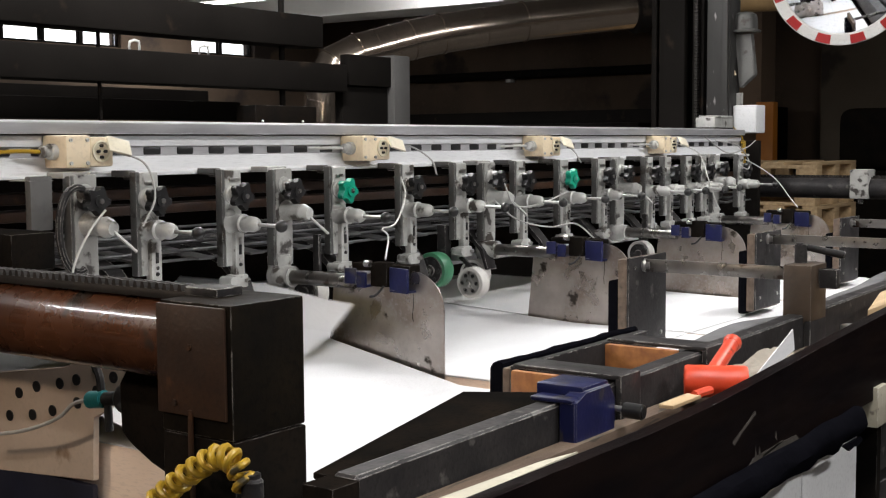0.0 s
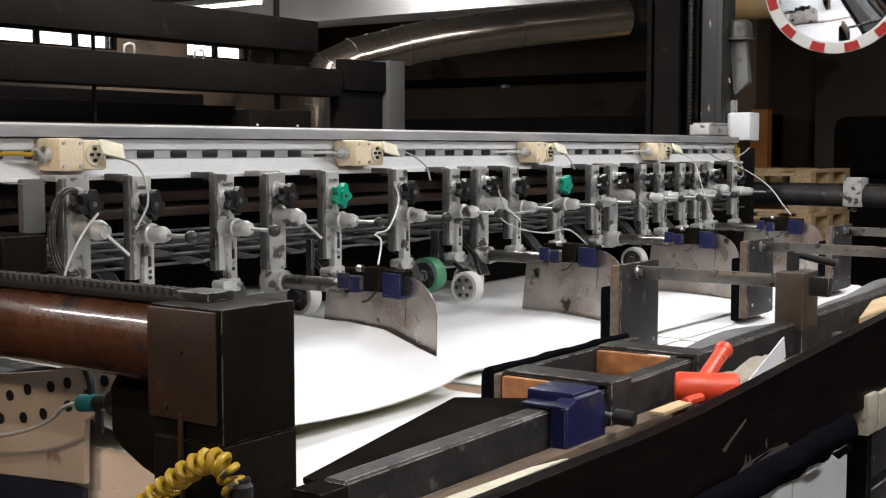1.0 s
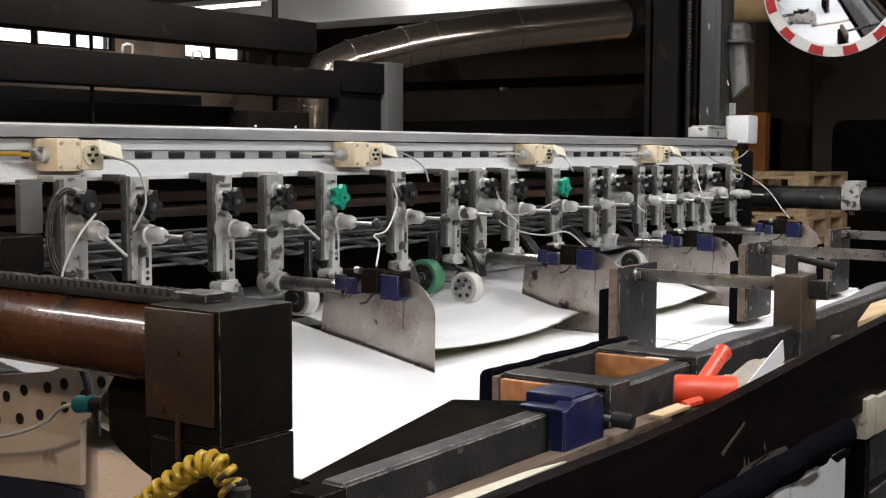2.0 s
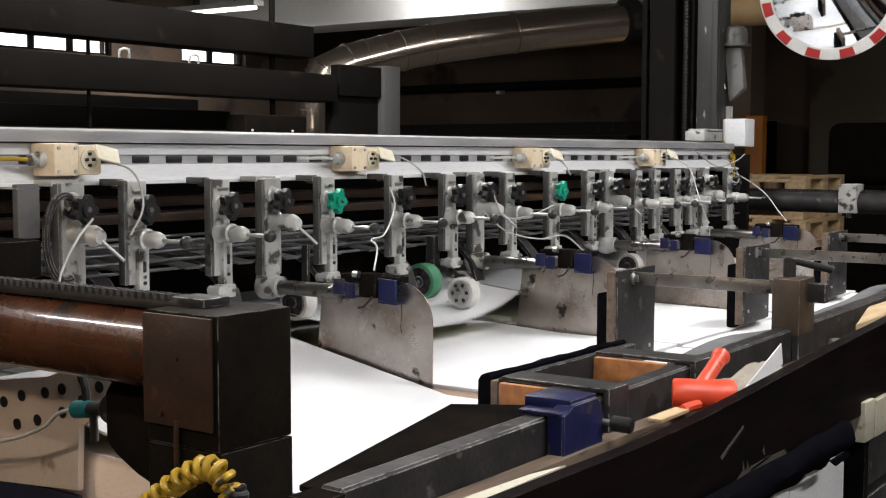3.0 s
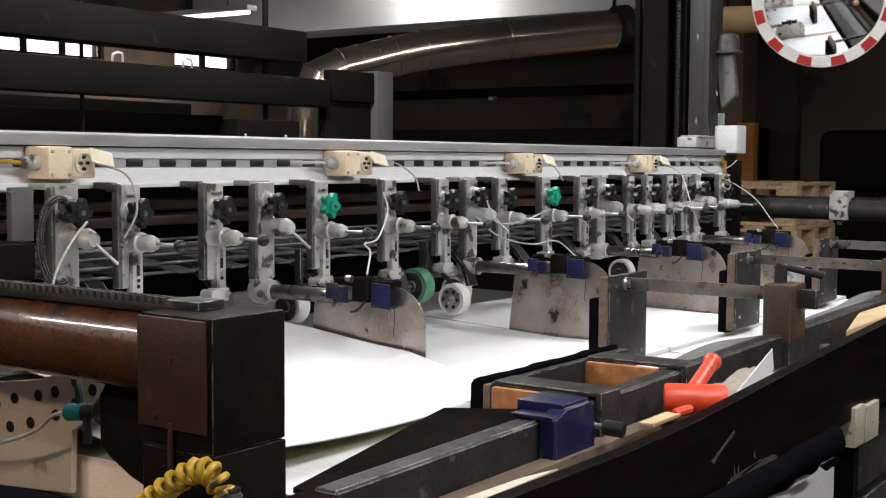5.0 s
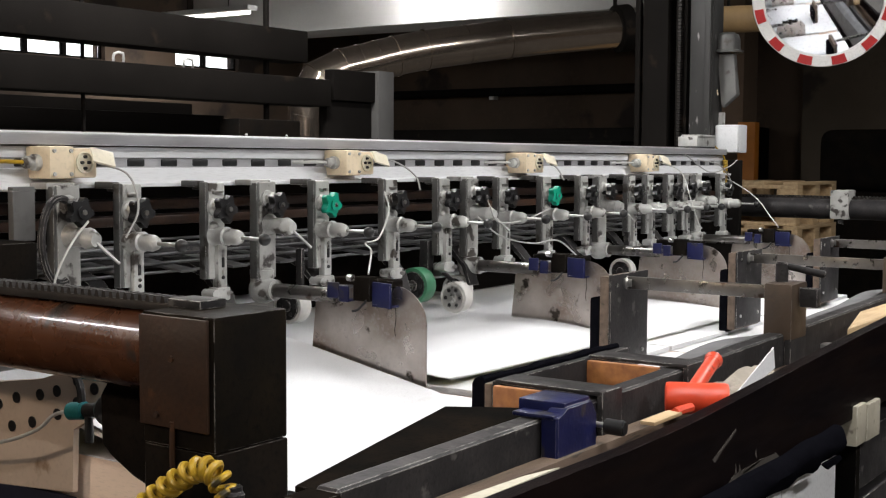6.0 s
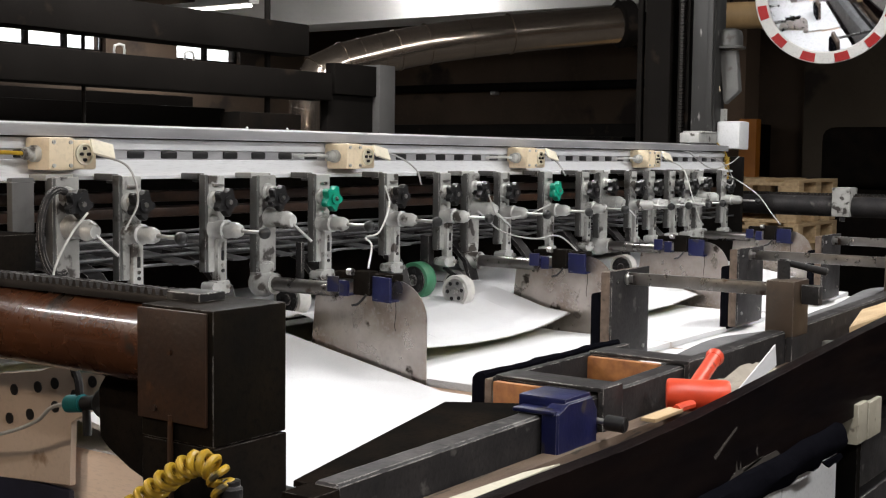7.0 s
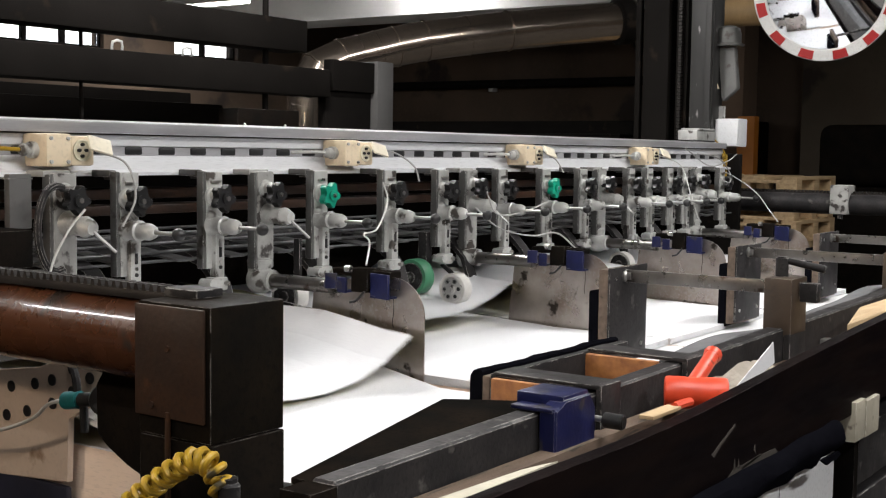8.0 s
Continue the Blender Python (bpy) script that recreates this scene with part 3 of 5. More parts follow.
# the padded black tube and the blocks under the board
foam = thing("foam_tube", (2.1, 0.79, 1.03), "torn black foam tube under the front board", "foam tube")
bm = B()
n, seg = 40, 20
rings = []
for k in range(n + 1):
    x = 1.2 + (2.51 - 1.2) * k / n
    ring = []
    for i in range(seg):
        a = 2 * math.pi * i / seg
        low = max(0.0, -math.sin(a))
        r = 0.032 + 0.006 * noise.noise((x * 9, math.cos(a) * 1.5, math.sin(a) * 1.5)) + low * 0.012 * noise.noise((x * 22, 4.0, 0.3))
        if k == n:
            r *= 0.8
        ring.append(bm.verts.new((x, 0.785 + r * math.cos(a), 1.036 + r * math.sin(a))))
    rings.append(ring)
for a, b in zip(rings, rings[1:]):
    for i in range(seg):
        bm.faces.new((a[i], a[(i + 1) % seg], b[(i + 1) % seg], b[i]))
bm.faces.new(rings[0][::-1])
bm.faces.new(rings[-1])
part("foam", bm, FELT, foam)
part("torn_flap", prism(B(), [(2.36, 1.012), (2.47, 1.010), (2.485, 1.0), (2.45, 0.993), (2.43, 0.998), (2.40, 0.994)], "y", 0.758, 0.764, 0.001), FELT, foam, "torn foam flap")
part("end_ring", lathe(B(), (2.508, 0.785, 1.036), (1, 0, 0), [(0.026, 0), (0.024, 0.006), (0.010, 0.004)], 18), FELT, foam)

blk = thing("wood_blocks", (2.7, 0.8, 1.05), "pair of cream painted wood blocks under the board", "wood block")
part("block", box(B(), 2.60, 2.665, 0.765, 0.86, 1.0, 1.085, 0.003), BLOCK_PAINT, blk)
part("block", box(B(), 2.675, 2.77, 0.765, 0.86, 0.998, 1.078, 0.003), BLOCK_PAINT, blk)
part("strap", box(B(), 2.60, 2.77, 0.80, 0.85, 1.078, 1.09, 0.002), DARK_STEEL, blk)

cab = thing("white_cabinet", (2.3, 0.9, 0), "white sheet metal cabinet under the guide rail", "cabinet")
part("body", box(B(), 1.95, 2.66, 0.83, 0.93, 0, 1.0, 0.006), WHITE_BOX, cab)
part("door", box(B(), 1.97, 2.32, 0.824, 0.83, 0.03, 0.99, 0.002), WHITE_BOX, cab)
part("door", box(B(), 2.324, 2.655, 0.824, 0.83, 0.03, 0.99, 0.002), WHITE_BOX, cab)
low = thing("steel_step", (3.3, 0.7, 0), "dark steel step beside the cabinet", "step")
for k in range(5):
    part("tread", box(B(), 2.75, 4.2, 0.80, 0.93, 0.25 + k * 0.155, 0.38 + k * 0.155, 0.006), DARK_STEEL, low)
part("stringer", box(B(), 2.72, 2.75, 0.80, 0.93, 0.0, 1.0, 0.003), BLACK_PAINT, low)
part("stringer", box(B(), 4.2, 4.23, 0.80, 0.93, 0.0, 1.0, 0.003), BLACK_PAINT, low)

# ---- near carriage: round bar, rack and head box ----
car = thing("side_carriage", (1.2, 1.4, 1.2), "brown painted round bar with a tooth rack and steel head box", "machine carriage")
part("round_bar", cyl(B(), (1.25, 1.28, 1.322), (1.25, 2.28, 1.322), 0.068, seg=64), BROWN_PAINT, car)
bm = B()
box(bm, 1.20, 1.225, 1.30, 2.25, 1.380, 1.393, 0.001)
for k in range(60):
    y = 1.305 + k * 0.0157
    prism(bm, [(y, 1.392), (y + 0.010, 1.392), (y + 0.0075, 1.402), (y + 0.0025, 1.402)], "x", 1.20, 1.225)
part("rack", bm, RIBBED, car, "dark toothed rack")
part("cheek", box(B(), 1.135, 1.1405, 1.172, 1.302, 1.236, 1.386, 0.002), CHEEK, car)
part("head_box", box(B(), 1.14, 1.28, 1.163, 1.30, 1.2095, 1.39, 0.004), HEAD_PAINT, car)
part("column", box(B(), 1.141, 1.279, 1.161, 1.30, 0.0, 1.2085, 0.003), BLACK_PAINT, car)
part("grease_pipe", tube(B(), [(1.136, 1.238, 1.245), (1.135, 1.238, 1.20), (1.135, 1.237, 1.12), (1.136, 1.237, 1.02)], 0.0042), CHEEK, car, "rusty grease pipe")
for by, bz in ((1.268, 1.252), (1.238, 1.330)):
    part("cheek_bolt", cyl(B(), (1.1355, by, bz), (1.1325, by, bz), 0.0045, seg=8), CHEEK, car)
part("stop_end", box(B(), 1.19, 1.24, 1.24, 1.305, 1.39, 1.402, 0.002), DARK_STEEL, car)
pts = [(1.30, 1.25), (1.55, 1.25), (1.572, 1.22), (1.570, 1.142), (1.55, 1.125), (1.50, 1.10), (1.448, 1.085), (1.38, 1.055), (1.30, 1.02)]
part("gusset", prism(B(), pts, "x", 1.29, 1.31, 0.003), BLACK_PAINT, car, "black rounded gusset plate")
part("end_block", box(B(), 1.26, 1.35, 1.80, 2.02, 1.385, 1.452, 0.008), BLACK_PAINT, car, "black motor block")

hp = thing("hole_plate", (1.42, 1.9, 1.1), "light grey plate with a double row of round holes", "metal plate")
part("plate", prism(B(), [(2.10, 0.975), (1.789, 1.0), (1.787, 1.117), (1.70, 1.160), (1.686, 1.21), (1.70, 1.226), (1.80, 1.222), (1.872, 1.195), (2.10, 1.165)], "x", 1.406, 1.418, 0.002), LIGHT_GREY, hp)
for k, (y, z) in enumerate([(1.726, 1.195), (1.772, 1.205), (1.773, 1.165), (1.828, 1.180), (1.828, 1.138), (1.876, 1.168), (1.90, 1.115), (1.945, 1.155), (1.96, 1.10), (1.999, 1.137), (2.03, 1.09)]):
    part("hole", cyl(B(), (1.4035, y, z), (1.4055, y, z), 0.0105, seg=20), BLACK_PLASTIC, hp, "dark round hole")
part("foot", box(B(), 1.407, 1.42, 1.795, 2.10, 0.0, 0.99, 0.004), mat("navy_paint", (0.012, 0.014, 0.03), 0.5), hp, "dark navy lower panel")

sens = thing("air_valve", (1.33, 1.65, 1.16), "small valve with a teal collar and grey hose", "valve")
part("body", cyl(B(), (1.33, 1.675, 1.175), (1.33, 1.605, 1.186), 0.012, bevel=0.002), BLACK_PLASTIC, sens)
part("collar", cyl(B(), (1.329, 1.695, 1.172), (1.329, 1.655, 1.178), 0.015, bevel=0.002), mat("teal_plastic", (0.02, 0.22, 0.24), 0.35), sens, "teal plastic collar")
part("nozzle", cyl(B(), (1.33, 1.650, 1.17), (1.33, 1.648, 1.125), 0.007), BLACK_PLASTIC, sens)
part("knob", lathe(B(), (1.33, 1.60, 1.188), (-0.5, -1, 0), [(0.01, 0), (0.026, 0.006), (0.027, 0.016), (0.018, 0.022)]), BLACK_PLASTIC, sens)
part("bracket", tube(B(), [(1.33, 1.725, 1.26), (1.33, 1.70, 1.25), (1.33, 1.672, 1.22), (1.33, 1.665, 1.18)], 0.007), DARK_STEEL, sens)
part("hose", tube(B(), [(1.328, 1.69, 1.173), (1.33, 1.74, 1.160), (1.34, 1.80, 1.125), (1.34, 1.90, 1.09), (1.34, 2.05, 1.06)], 0.0035), GREY_CABLE, sens, "thin grey hose")

coil = thing("coiled_cable", (1.1, 1.2, 1.17), "coiled yellow and black machine cable", "cable")
path = smooth_path([(1.105, 1.105, 1.165), (1.105, 1.125, 1.196), (1.105, 1.155, 1.200), (1.105, 1.20, 1.176), (1.105, 1.245, 1.145), (1.105, 1.29, 1.11), (1.105, 1.35, 1.05)], 24)
helix = []
for i, p in enumerate(path):
    d = (path[min(i + 1, len(path) - 1)] - path[max(i - 1, 0)]).normalized()
    u = Vector((1, 0, 0))
    v = d.cross(u)
    a = i * 2 * math.pi / 10.5
    helix.append(p + (u * math.cos(a) + v * math.sin(a)) * 0.013)
part("coil", tube(B(), helix, 0.0052, 8, curve=False), YELLOW_CABLE, coil)
part("socket", lathe(B(), (1.11, 1.10, 1.125), (0, 0, 1), [(0.014, 0), (0.014, 0.05), (0.011, 0.054), (0.011, 0.06)]), DARK_STEEL, coil, "grey metal cable socket")

# ---- stops on the rail ----


def pusher(x, y, bar_x, block):
    """A padded stop plate on a flat bar that slides in a block on the rail."""
    p = thing("sheet_stop", (x, y, 1.2), "steel and plywood stop plate on a flat bar", "stop plate", "stops along the rail")
    part("steel_plate", box(B(), x - 0.10, x + 0.10, y - 0.016, y - 0.010, 1.095, 1.325, 0.002), DARK_STEEL, p)
    part("plywood", box(B(), x - 0.10, x + 0.10, y - 0.010, y + 0.014, 1.09, 1.322, 0.004), WOOD, p, "worn plywood backing")
    part("pad", box(B(), x - 0.098, x + 0.098, y + 0.0145, y + 0.042, 1.08, 1.27, 0.008), FELT, p, "black cloth pad")
    for dx, zz in ((-0.07, 1.30), (0.07, 1.30), (-0.07, 1.13), (0.07, 1.13)):
        part("screw", cyl(B(), (x + dx, y - 0.019, zz), (x + dx, y - 0.015, zz), 0.005, seg=8), STEEL, p)
    part("pivot", lathe(B(), (bar_x, y - 0.012, 1.303), (0, -1, 0), [(0.016, 0), (0.016, 0.008), (0.011, 0.012), (0.011, 0.022)]), STEEL, p)
    part("bar", box(B(), bar_x - 0.006, bar_x + 0.006, 0.90, y - 0.02, 1.288, 1.318, 0.002), ARM_STEEL, p, "flat dull steel bar")
    if block:
        b = part("block", box(B(), bar_x - 0.05, bar_x + 0.05, 0.928, 0.992, 1.2, 1.328, 0.005), RUSTED, p)
        part("saddle", box(B(), bar_x - 0.05, bar_x + 0.05, 0.928, 0.944, 1.13, 1.21, 0.004), DARK_STEEL, p)
        part("post", cyl(B(), (bar_x, 0.97, 1.325), (bar_x, 0.97, 1.372), 0.014, bevel=0.003), DARK_STEEL, p)
        part("lever", cyl(B(), (bar_x, 0.968, 1.365), (bar_x + 0.04, 0.885, 1.345), 0.007, 0.009, bevel=0.002), DARK_STEEL, p, "dark clamping lever")
        part("bar_end", box(B(), bar_x - 0.012, bar_x + 0.012, 0.885, 0.925, 1.275, 1.318, 0.003), DARK_STEEL, p)
    return p


pusher(2.72, 1.37, 2.70, True)
pusher(3.63, 1.42, 3.62, True)
pusher(4.46, 1.44, 4.47, True)

st = thing("stop_frame", (1.95, 1.07, 1.2), "steel and wood stop frame with black cloth", "stop frame")
part("back_board", box(B(), 1.79, 2.28, 1.135, 1.152, 1.12, 1.216, 0.003), DARK_STEEL, st)
part("wood_back", box(B(), 1.79, 2.28, 1.153, 1.168, 1.12, 1.210, 0.003), WOOD, st)
bm = B()
rings = []
for k in range(40):
    x = 1.795 + k * 0.51 / 39
    w, z = 0.001 * math.sin(k * 0.9), 1.219 + 0.0012 * math.sin(k * 0.45) + 0.0006 * math.sin(k * 1.3)
    rings.append([bm.verts.new((x, y, zz)) for y, zz in ((1.17, 1.10), (1.17, z - 0.004), (1.175, z), (1.19 + w, z - 0.003), (1.196 + w, z - 0.012), (1.198 - w, 1.10))])
for a, b in zip(rings, rings[1:]):
    for i in range(6):
        bm.faces.new((a[i], a[(i + 1) % 6], b[(i + 1) % 6], b[i]))
bm.faces.new(rings[0][::-1])
bm.faces.new(rings[-1])
part("cloth", bm, FELT, st, "black draped cloth")
for x in (1.78, 2.115):
    bm = B()
    box(bm, x, x + 0.07, 0.935, 1.14, 1.2135, 1.2215, 0.003)
    box(bm, x, x + 0.07, 0.932, 0.943, 1.13, 1.2215, 0.003)
    part("saddle", bm, DARK_STEEL, st, "bent dark steel saddle")
part("wood_end", box(B(), 1.765, 1.779, 1.03, 1.135, 1.12, 1.213, 0.004), ORANGE_WOOD, st, "worn orange wood end")
part("wood_cheek", box(B(), 2.098, 2.114, 0.986, 1.135, 1.12, 1.213, 0.004), ORANGE_WOOD, st, "worn orange wood cheek")
part("floor_plate", box(B(), 1.78, 2.1, 1.03, 1.135, 1.10, 1.12, 0.003), DARK_STEEL, st)

sk = thing("foam_skirt", (3.2, 1.04, 1.1), "grey foam skirt behind the guide rail", "foam skirt")
bm = B()
rings = []
for k in range(48):
    x = 2.29 + k * 0.068
    z = 1.197 + 0.012 * (x - 2.29) + 0.010 * math.sin(k * 0.55) * math.sin(k * 0.21)
    w = 0.012 * math.sin(k * 0.4)
    rings.append([bm.verts.new((x, y, zz)) for y, zz in ((1.0, 0.95), (1.0, z - 0.012), (1.012, z), (1.06 + w, z - 0.006), (1.095 + w, z - 0.04), (1.105, 0.95))])
for a, b in zip(rings, rings[1:]):
    for i in range(6):
        bm.faces.new((a[i], a[(i + 1) % 6], b[(i + 1) % 6], b[i]))
bm.faces.new(rings[0][::-1])
bm.faces.new(rings[-1])
part("foam", bm, mat("grey_foam", (0.13, 0.13, 0.135), 0.9, amount=0.3, scale=9, bump=0.4), sk)
part("support", box(B(), 2.3, 5.4, 1.0, 1.04, 0.0, 0.95, 0.004), GIRDER, sk)

bc = thing("blue_clamp", (1.66, 0.98, 1.2), "blue cast clamp on the guide rail", "clamp")
bm = B()
box(bm, 1.628, 1.708, 0.916, 1.0, 1.203, 1.230, 0.005)
prism(bm, [(1.60, 1.14), (1.725, 1.14), (1.725, 1.20), (1.708, 1.224), (1.63, 1.224), (1.622, 1.213), (1.60, 1.213)], "y", 0.913, 0.943, 0.003)
part("body", bm, BLUE_PAINT, bc)
part("lip", box(B(), 1.598, 1.64, 0.918, 0.992, 1.2075, 1.2145, 0.003), BLUE_PAINT, bc)
part("screw", cyl(B(), (1.728, 0.925, 1.181), (1.728, 0.893, 1.180), 0.005, seg=12), STEEL, bc)
part("knob", cyl(B(), (1.728, 0.900, 1.180), (1.731, 0.866, 1.179), 0.0125, bevel=0.002), BLACK_PLASTIC, bc, "black cylinder knob")

# ---- mallet and odds on the ledge ----
ml = thing("rubber_mallet", (2.0, 0.86, 1.19), "red rubber mallet lying on the ledge", "mallet")
ax = Vector((0.45, -0.89, 0.0)).normalized()
c0 = Vector((1.985, 0.858, 1.188))
prof = [(0.022, -0.054), (0.0265, -0.0525), (0.028, -0.048), (0.028, -0.02), (0.0273, -0.016), (0.0273, 0.016), (0.028, 0.02), (0.028, 0.048), (0.0265, 0.0525), (0.022, 0.054)]
part("head", lathe(B(), c0, ax, prof, 32), RED, ml)
bm = B()
h0, h1 = c0 + Vector((0.010, 0.012, 0.010)), c0 + Vector((0.215, 0.050, 0.050))
tube(bm, [h0, h0.lerp(h1, 0.35), h0.lerp(h1, 0.7)], 0.0138, 12)
cyl(bm, h0.lerp(h1, 0.69), h0.lerp(h1, 0.78), 0.014, 0.018, seg=12, bevel=0.002)
part("handle", bm, RED, ml)

odd = thing("paper_strip", (1.4, 0.86, 1.12), "cream paper offcut lying on the ledge", "paper offcut", "offcuts on the ledge")
part("strip", prism(B(), [(1.16, 0.862), (1.40, 0.85), (1.47, 0.835), (1.18, 0.834)], "z", 1.1735, 1.176), OFFCUT, odd)
odd = thing("paper_strip", (2.35, 0.86, 1.12), "white card offcut leaning on the board", "paper offcut", "offcuts on the ledge")
part("strip", prism(B(), [(2.06, 1.175), (2.27, 1.245), (2.28, 1.205), (2.12, 1.175)], "y", 0.828, 0.830), PAPER, odd)
odd = thing("wooden_wedge", (3.1, 0.85, 1.12), "pale pine wedge lying on the ledge", "wood wedge")
part("wedge", prism(B(), [(2.68, 0.815), (3.6, 0.806), (3.6, 0.885), (3.0, 0.885)], "z", 1.175, 1.238, 0.003), PALE_WOOD, odd)
rag = thing("cloth_rag", (2.2, 0.87, 1.13), "crumpled grey cloth rag on the ledge", "rag")
bm = B()
bmesh.ops.create_grid(bm, x_segments=18, y_segments=8, size=0.5)
for v in bm.verts:
    x, y = v.co.x, v.co.y
    v.co = Vector((2.24 + x * 0.32 + y * 0.03, 0.875 + y * 0.09, 1.176 + 0.018 * noise.noise((x * 4, y * 3, 1)) + 0.010 * noise.noise((x * 11, y * 9, 3))))
ex = bmesh.ops.extrude_face_region(bm, geom=list(bm.faces))
bmesh.ops.translate(bm, verts=[v for v in ex["geom"] if isinstance(v, bmesh.types.BMVert)], vec=(0, 0, -0.03))
part("cloth", bm, mat("grey_rag", (0.35, 0.31, 0.26), 0.9, amount=0.4, scale=14, bump=0.4), rag)
sp = thing("spanner", (2.55, 0.85, 1.19), "bright steel ring spanner on the ledge", "spanner")
bm = B()
box(bm, 2.42, 2.62, 0.835, 0.847, 1.185, 1.191, 0.002)
lathe(bm, (2.64, 0.841, 1.184), (0, 0, 1), [(0.018, 0), (0.018, 0.022), (0.012, 0.024)])
part("shaft", bm, STEEL, sp)
fx = thing("hand_tool", (2.0, 0.9, 1.12), "small red handled tool beside the mallet", "tool")
part("grip", tube(B(), [(1.88, 0.85, 1.182), (1.90, 0.848, 1.183), (1.935, 0.847, 1.182)], 0.008), RED, fx)
part("blade", box(B(), 1.78, 1.885, 0.84, 0.865, 1.178, 1.184, 0.001), PALE_WOOD, fx)

# ---- sockets on the beam ----


def socket_box(x, first_one):
    s = thing("socket_box", (x, 2.17, 1.585), "cream double socket box with its flap up, on the beam", "socket box", "sockets along the beam")
    part("junction_box", box(B(), x, x + 0.062, 2.12, 2.20, 1.552, 1.62, 0.006), CREAM, s)
    for dx, dz in ((0.010, 1.562), (0.052, 1.562), (0.010, 1.61), (0.052, 1.61)):
        part("screw", cyl(B(), (x + dx, 2.116, dz), (x + dx, 2.121, dz), 0.004, seg=8), CAST, s)
    part("socket_body", box(B(), x + 0.065, x + 0.125, 2.126, 2.20, 1.554, 1.616, 0.006), CREAM, s)
    face = part("socket_face", lathe(B(), (x + 0.092, 2.128, 1.586), (0, -1, 0), [(0.023, 0), (0.023, 0.006), (0.020, 0.006), (0.018, 0.002)]), CREAM_LIGHT, s)
    for dx, dz in ((-0.008, 0), (0.010, 0), (0, 0.012), (0, -0.012)):
        part("hole", cyl(B(), (x + 0.092 + dx, 2.120, 1.586 + dz), (x + 0.092 + dx, 2.127, 1.586 + dz), 0.0036, seg=8), BLACK_PLASTIC, face)
    turn = Matrix.Rotation(radians(-35), 4, "X") @ Matrix.Rotation(radians(16), 4, "Y")
    part("flap", box(B(), x + 0.088, x + 0.142, 2.092, 2.098, 1.578, 1.616, 0.002, turn), CREAM_LIGHT, s, "pale cream hinged flap")
    bm = lathe(B(), (x, 2.16, 1.586), (-1, 0, 0), [(0.017, 0), (0.017, 0.012), (0.013, 0.014), (0.013, 0.03), (0.007, 0.036)])
    part("gland", bm, CAST, s, "grey cable gland")
    part("feed_cable", tube(B(), [(x - 0.03, 2.16, 1.586), (x - 0.07, 2.168, 1.588), (x - 0.10, 2.19, 1.587), (x - 0.12, 2.225, 1.585)], 0.0045), YELLOW_CABLE if first_one else WHITE_CABLE, s)
    part("out_cable", tube(B(), [(x + 0.125, 2.17, 1.58), (x + 0.145, 2.18, 1.584), (x + 0.17, 2.205, 1.585), (x + 0.19, 2.23, 1.583)], 0.004), GREY_CABLE, s)
    return s


for k, x in enumerate((1.622, 2.572, 3.492, 4.388)):
    socket_box(x, k == 0)

# hanging cables
def hang(pts, m):
    cb = thing("hanging_cable", pts[0], "thin pale cable looping down from the beam", "cable", "cables on the beam")
    part("cord", tube(B(), pts, 0.0024), m, cb)


hang([(1.745, 2.12, 1.585), (1.775, 2.06, 1.56), (1.775, 2.03, 1.49), (1.74, 2.03, 1.43)], GREY_CABLE)
hang([(2.70, 2.12, 1.60), (2.76, 2.09, 1.585), (2.80, 2.06, 1.55), (2.81, 2.05, 1.51)], GREY_CABLE)
hang([(3.60, 2.12, 1.60), (3.64, 2.09, 1.57), (3.62, 2.05, 1.53)], GREY_CABLE)
hang([(4.50, 2.12, 1.59), (4.55, 2.05, 1.55), (4.53, 2.0, 1.45), (4.56, 1.98, 1.36), (4.60, 1.98, 1.33)], WHITE_CABLE)
hang([(2.62, 2.03, 1.51), (2.60, 2.0, 1.46), (2.52, 1.97, 1.395), (2.44, 1.95, 1.385), (2.40, 1.90, 1.37), (2.30, 1.83, 1.325)], WHITE_CABLE)
hang([(1.62, 2.0, 1.47), (1.58, 2.0, 1.43), (1.53, 1.99, 1.36), (1.52, 1.98, 1.28)], WHITE_CABLE)
hang([(3.05, 2.02, 1.43), (3.12, 1.98, 1.37), (3.22, 1.93, 1.345), (3.32, 1.90, 1.35), (3.36, 1.85, 1.30)], GREY_CABLE)
hang([(3.16, 2.06, 1.50), (3.12, 2.02, 1.46), (3.14, 2.0, 1.41), (3.3, 2.01, 1.41), (3.5, 2.03, 1.44)], GREY_CABLE)
hang([(5.20, 2.24, 1.547), (5.20, 2.12, 1.515), (5.19, 1.99, 1.44), (5.16, 1.91, 1.36), (5.13, 1.86, 1.315)], WHITE_CABLE)
hang([(4.82, 2.1, 1.60), (4.95, 2.06, 1.58), (5.05, 2.05, 1.52), (5.0, 2.03, 1.48), (4.92, 2.04, 1.5)], GREY_CABLE)
hang([(4.7, 2.1, 1.62), (4.85, 2.06, 1.55), (5.05, 2.06, 1.57), (5.2, 2.08, 1.6)], GREY_CABLE)
lp = thing("bracket_hoop", (1.63, 2.06, 1.45), "worn steel hoop on the first bracket", "hoop")
bm = B()
pts = [(1.60 + 0.045 * math.cos(a) - 0.01, 2.05, 1.43 + 0.085 * math.sin(a)) for a in [radians(d) for d in range(70, 300, 10)]]
tube(bm, pts, 0.008, 8, 2)
part("hoop", bm, DARK_STEEL, lp)
tr = thing("terminal_box", (5.2, 2.2, 1.65), "small grey terminal box at the beam's end", "terminal box")
part("box", box(B(), 5.02, 5.22, 2.19, 2.28, 1.657, 1.70, 0.005), CAST, tr)
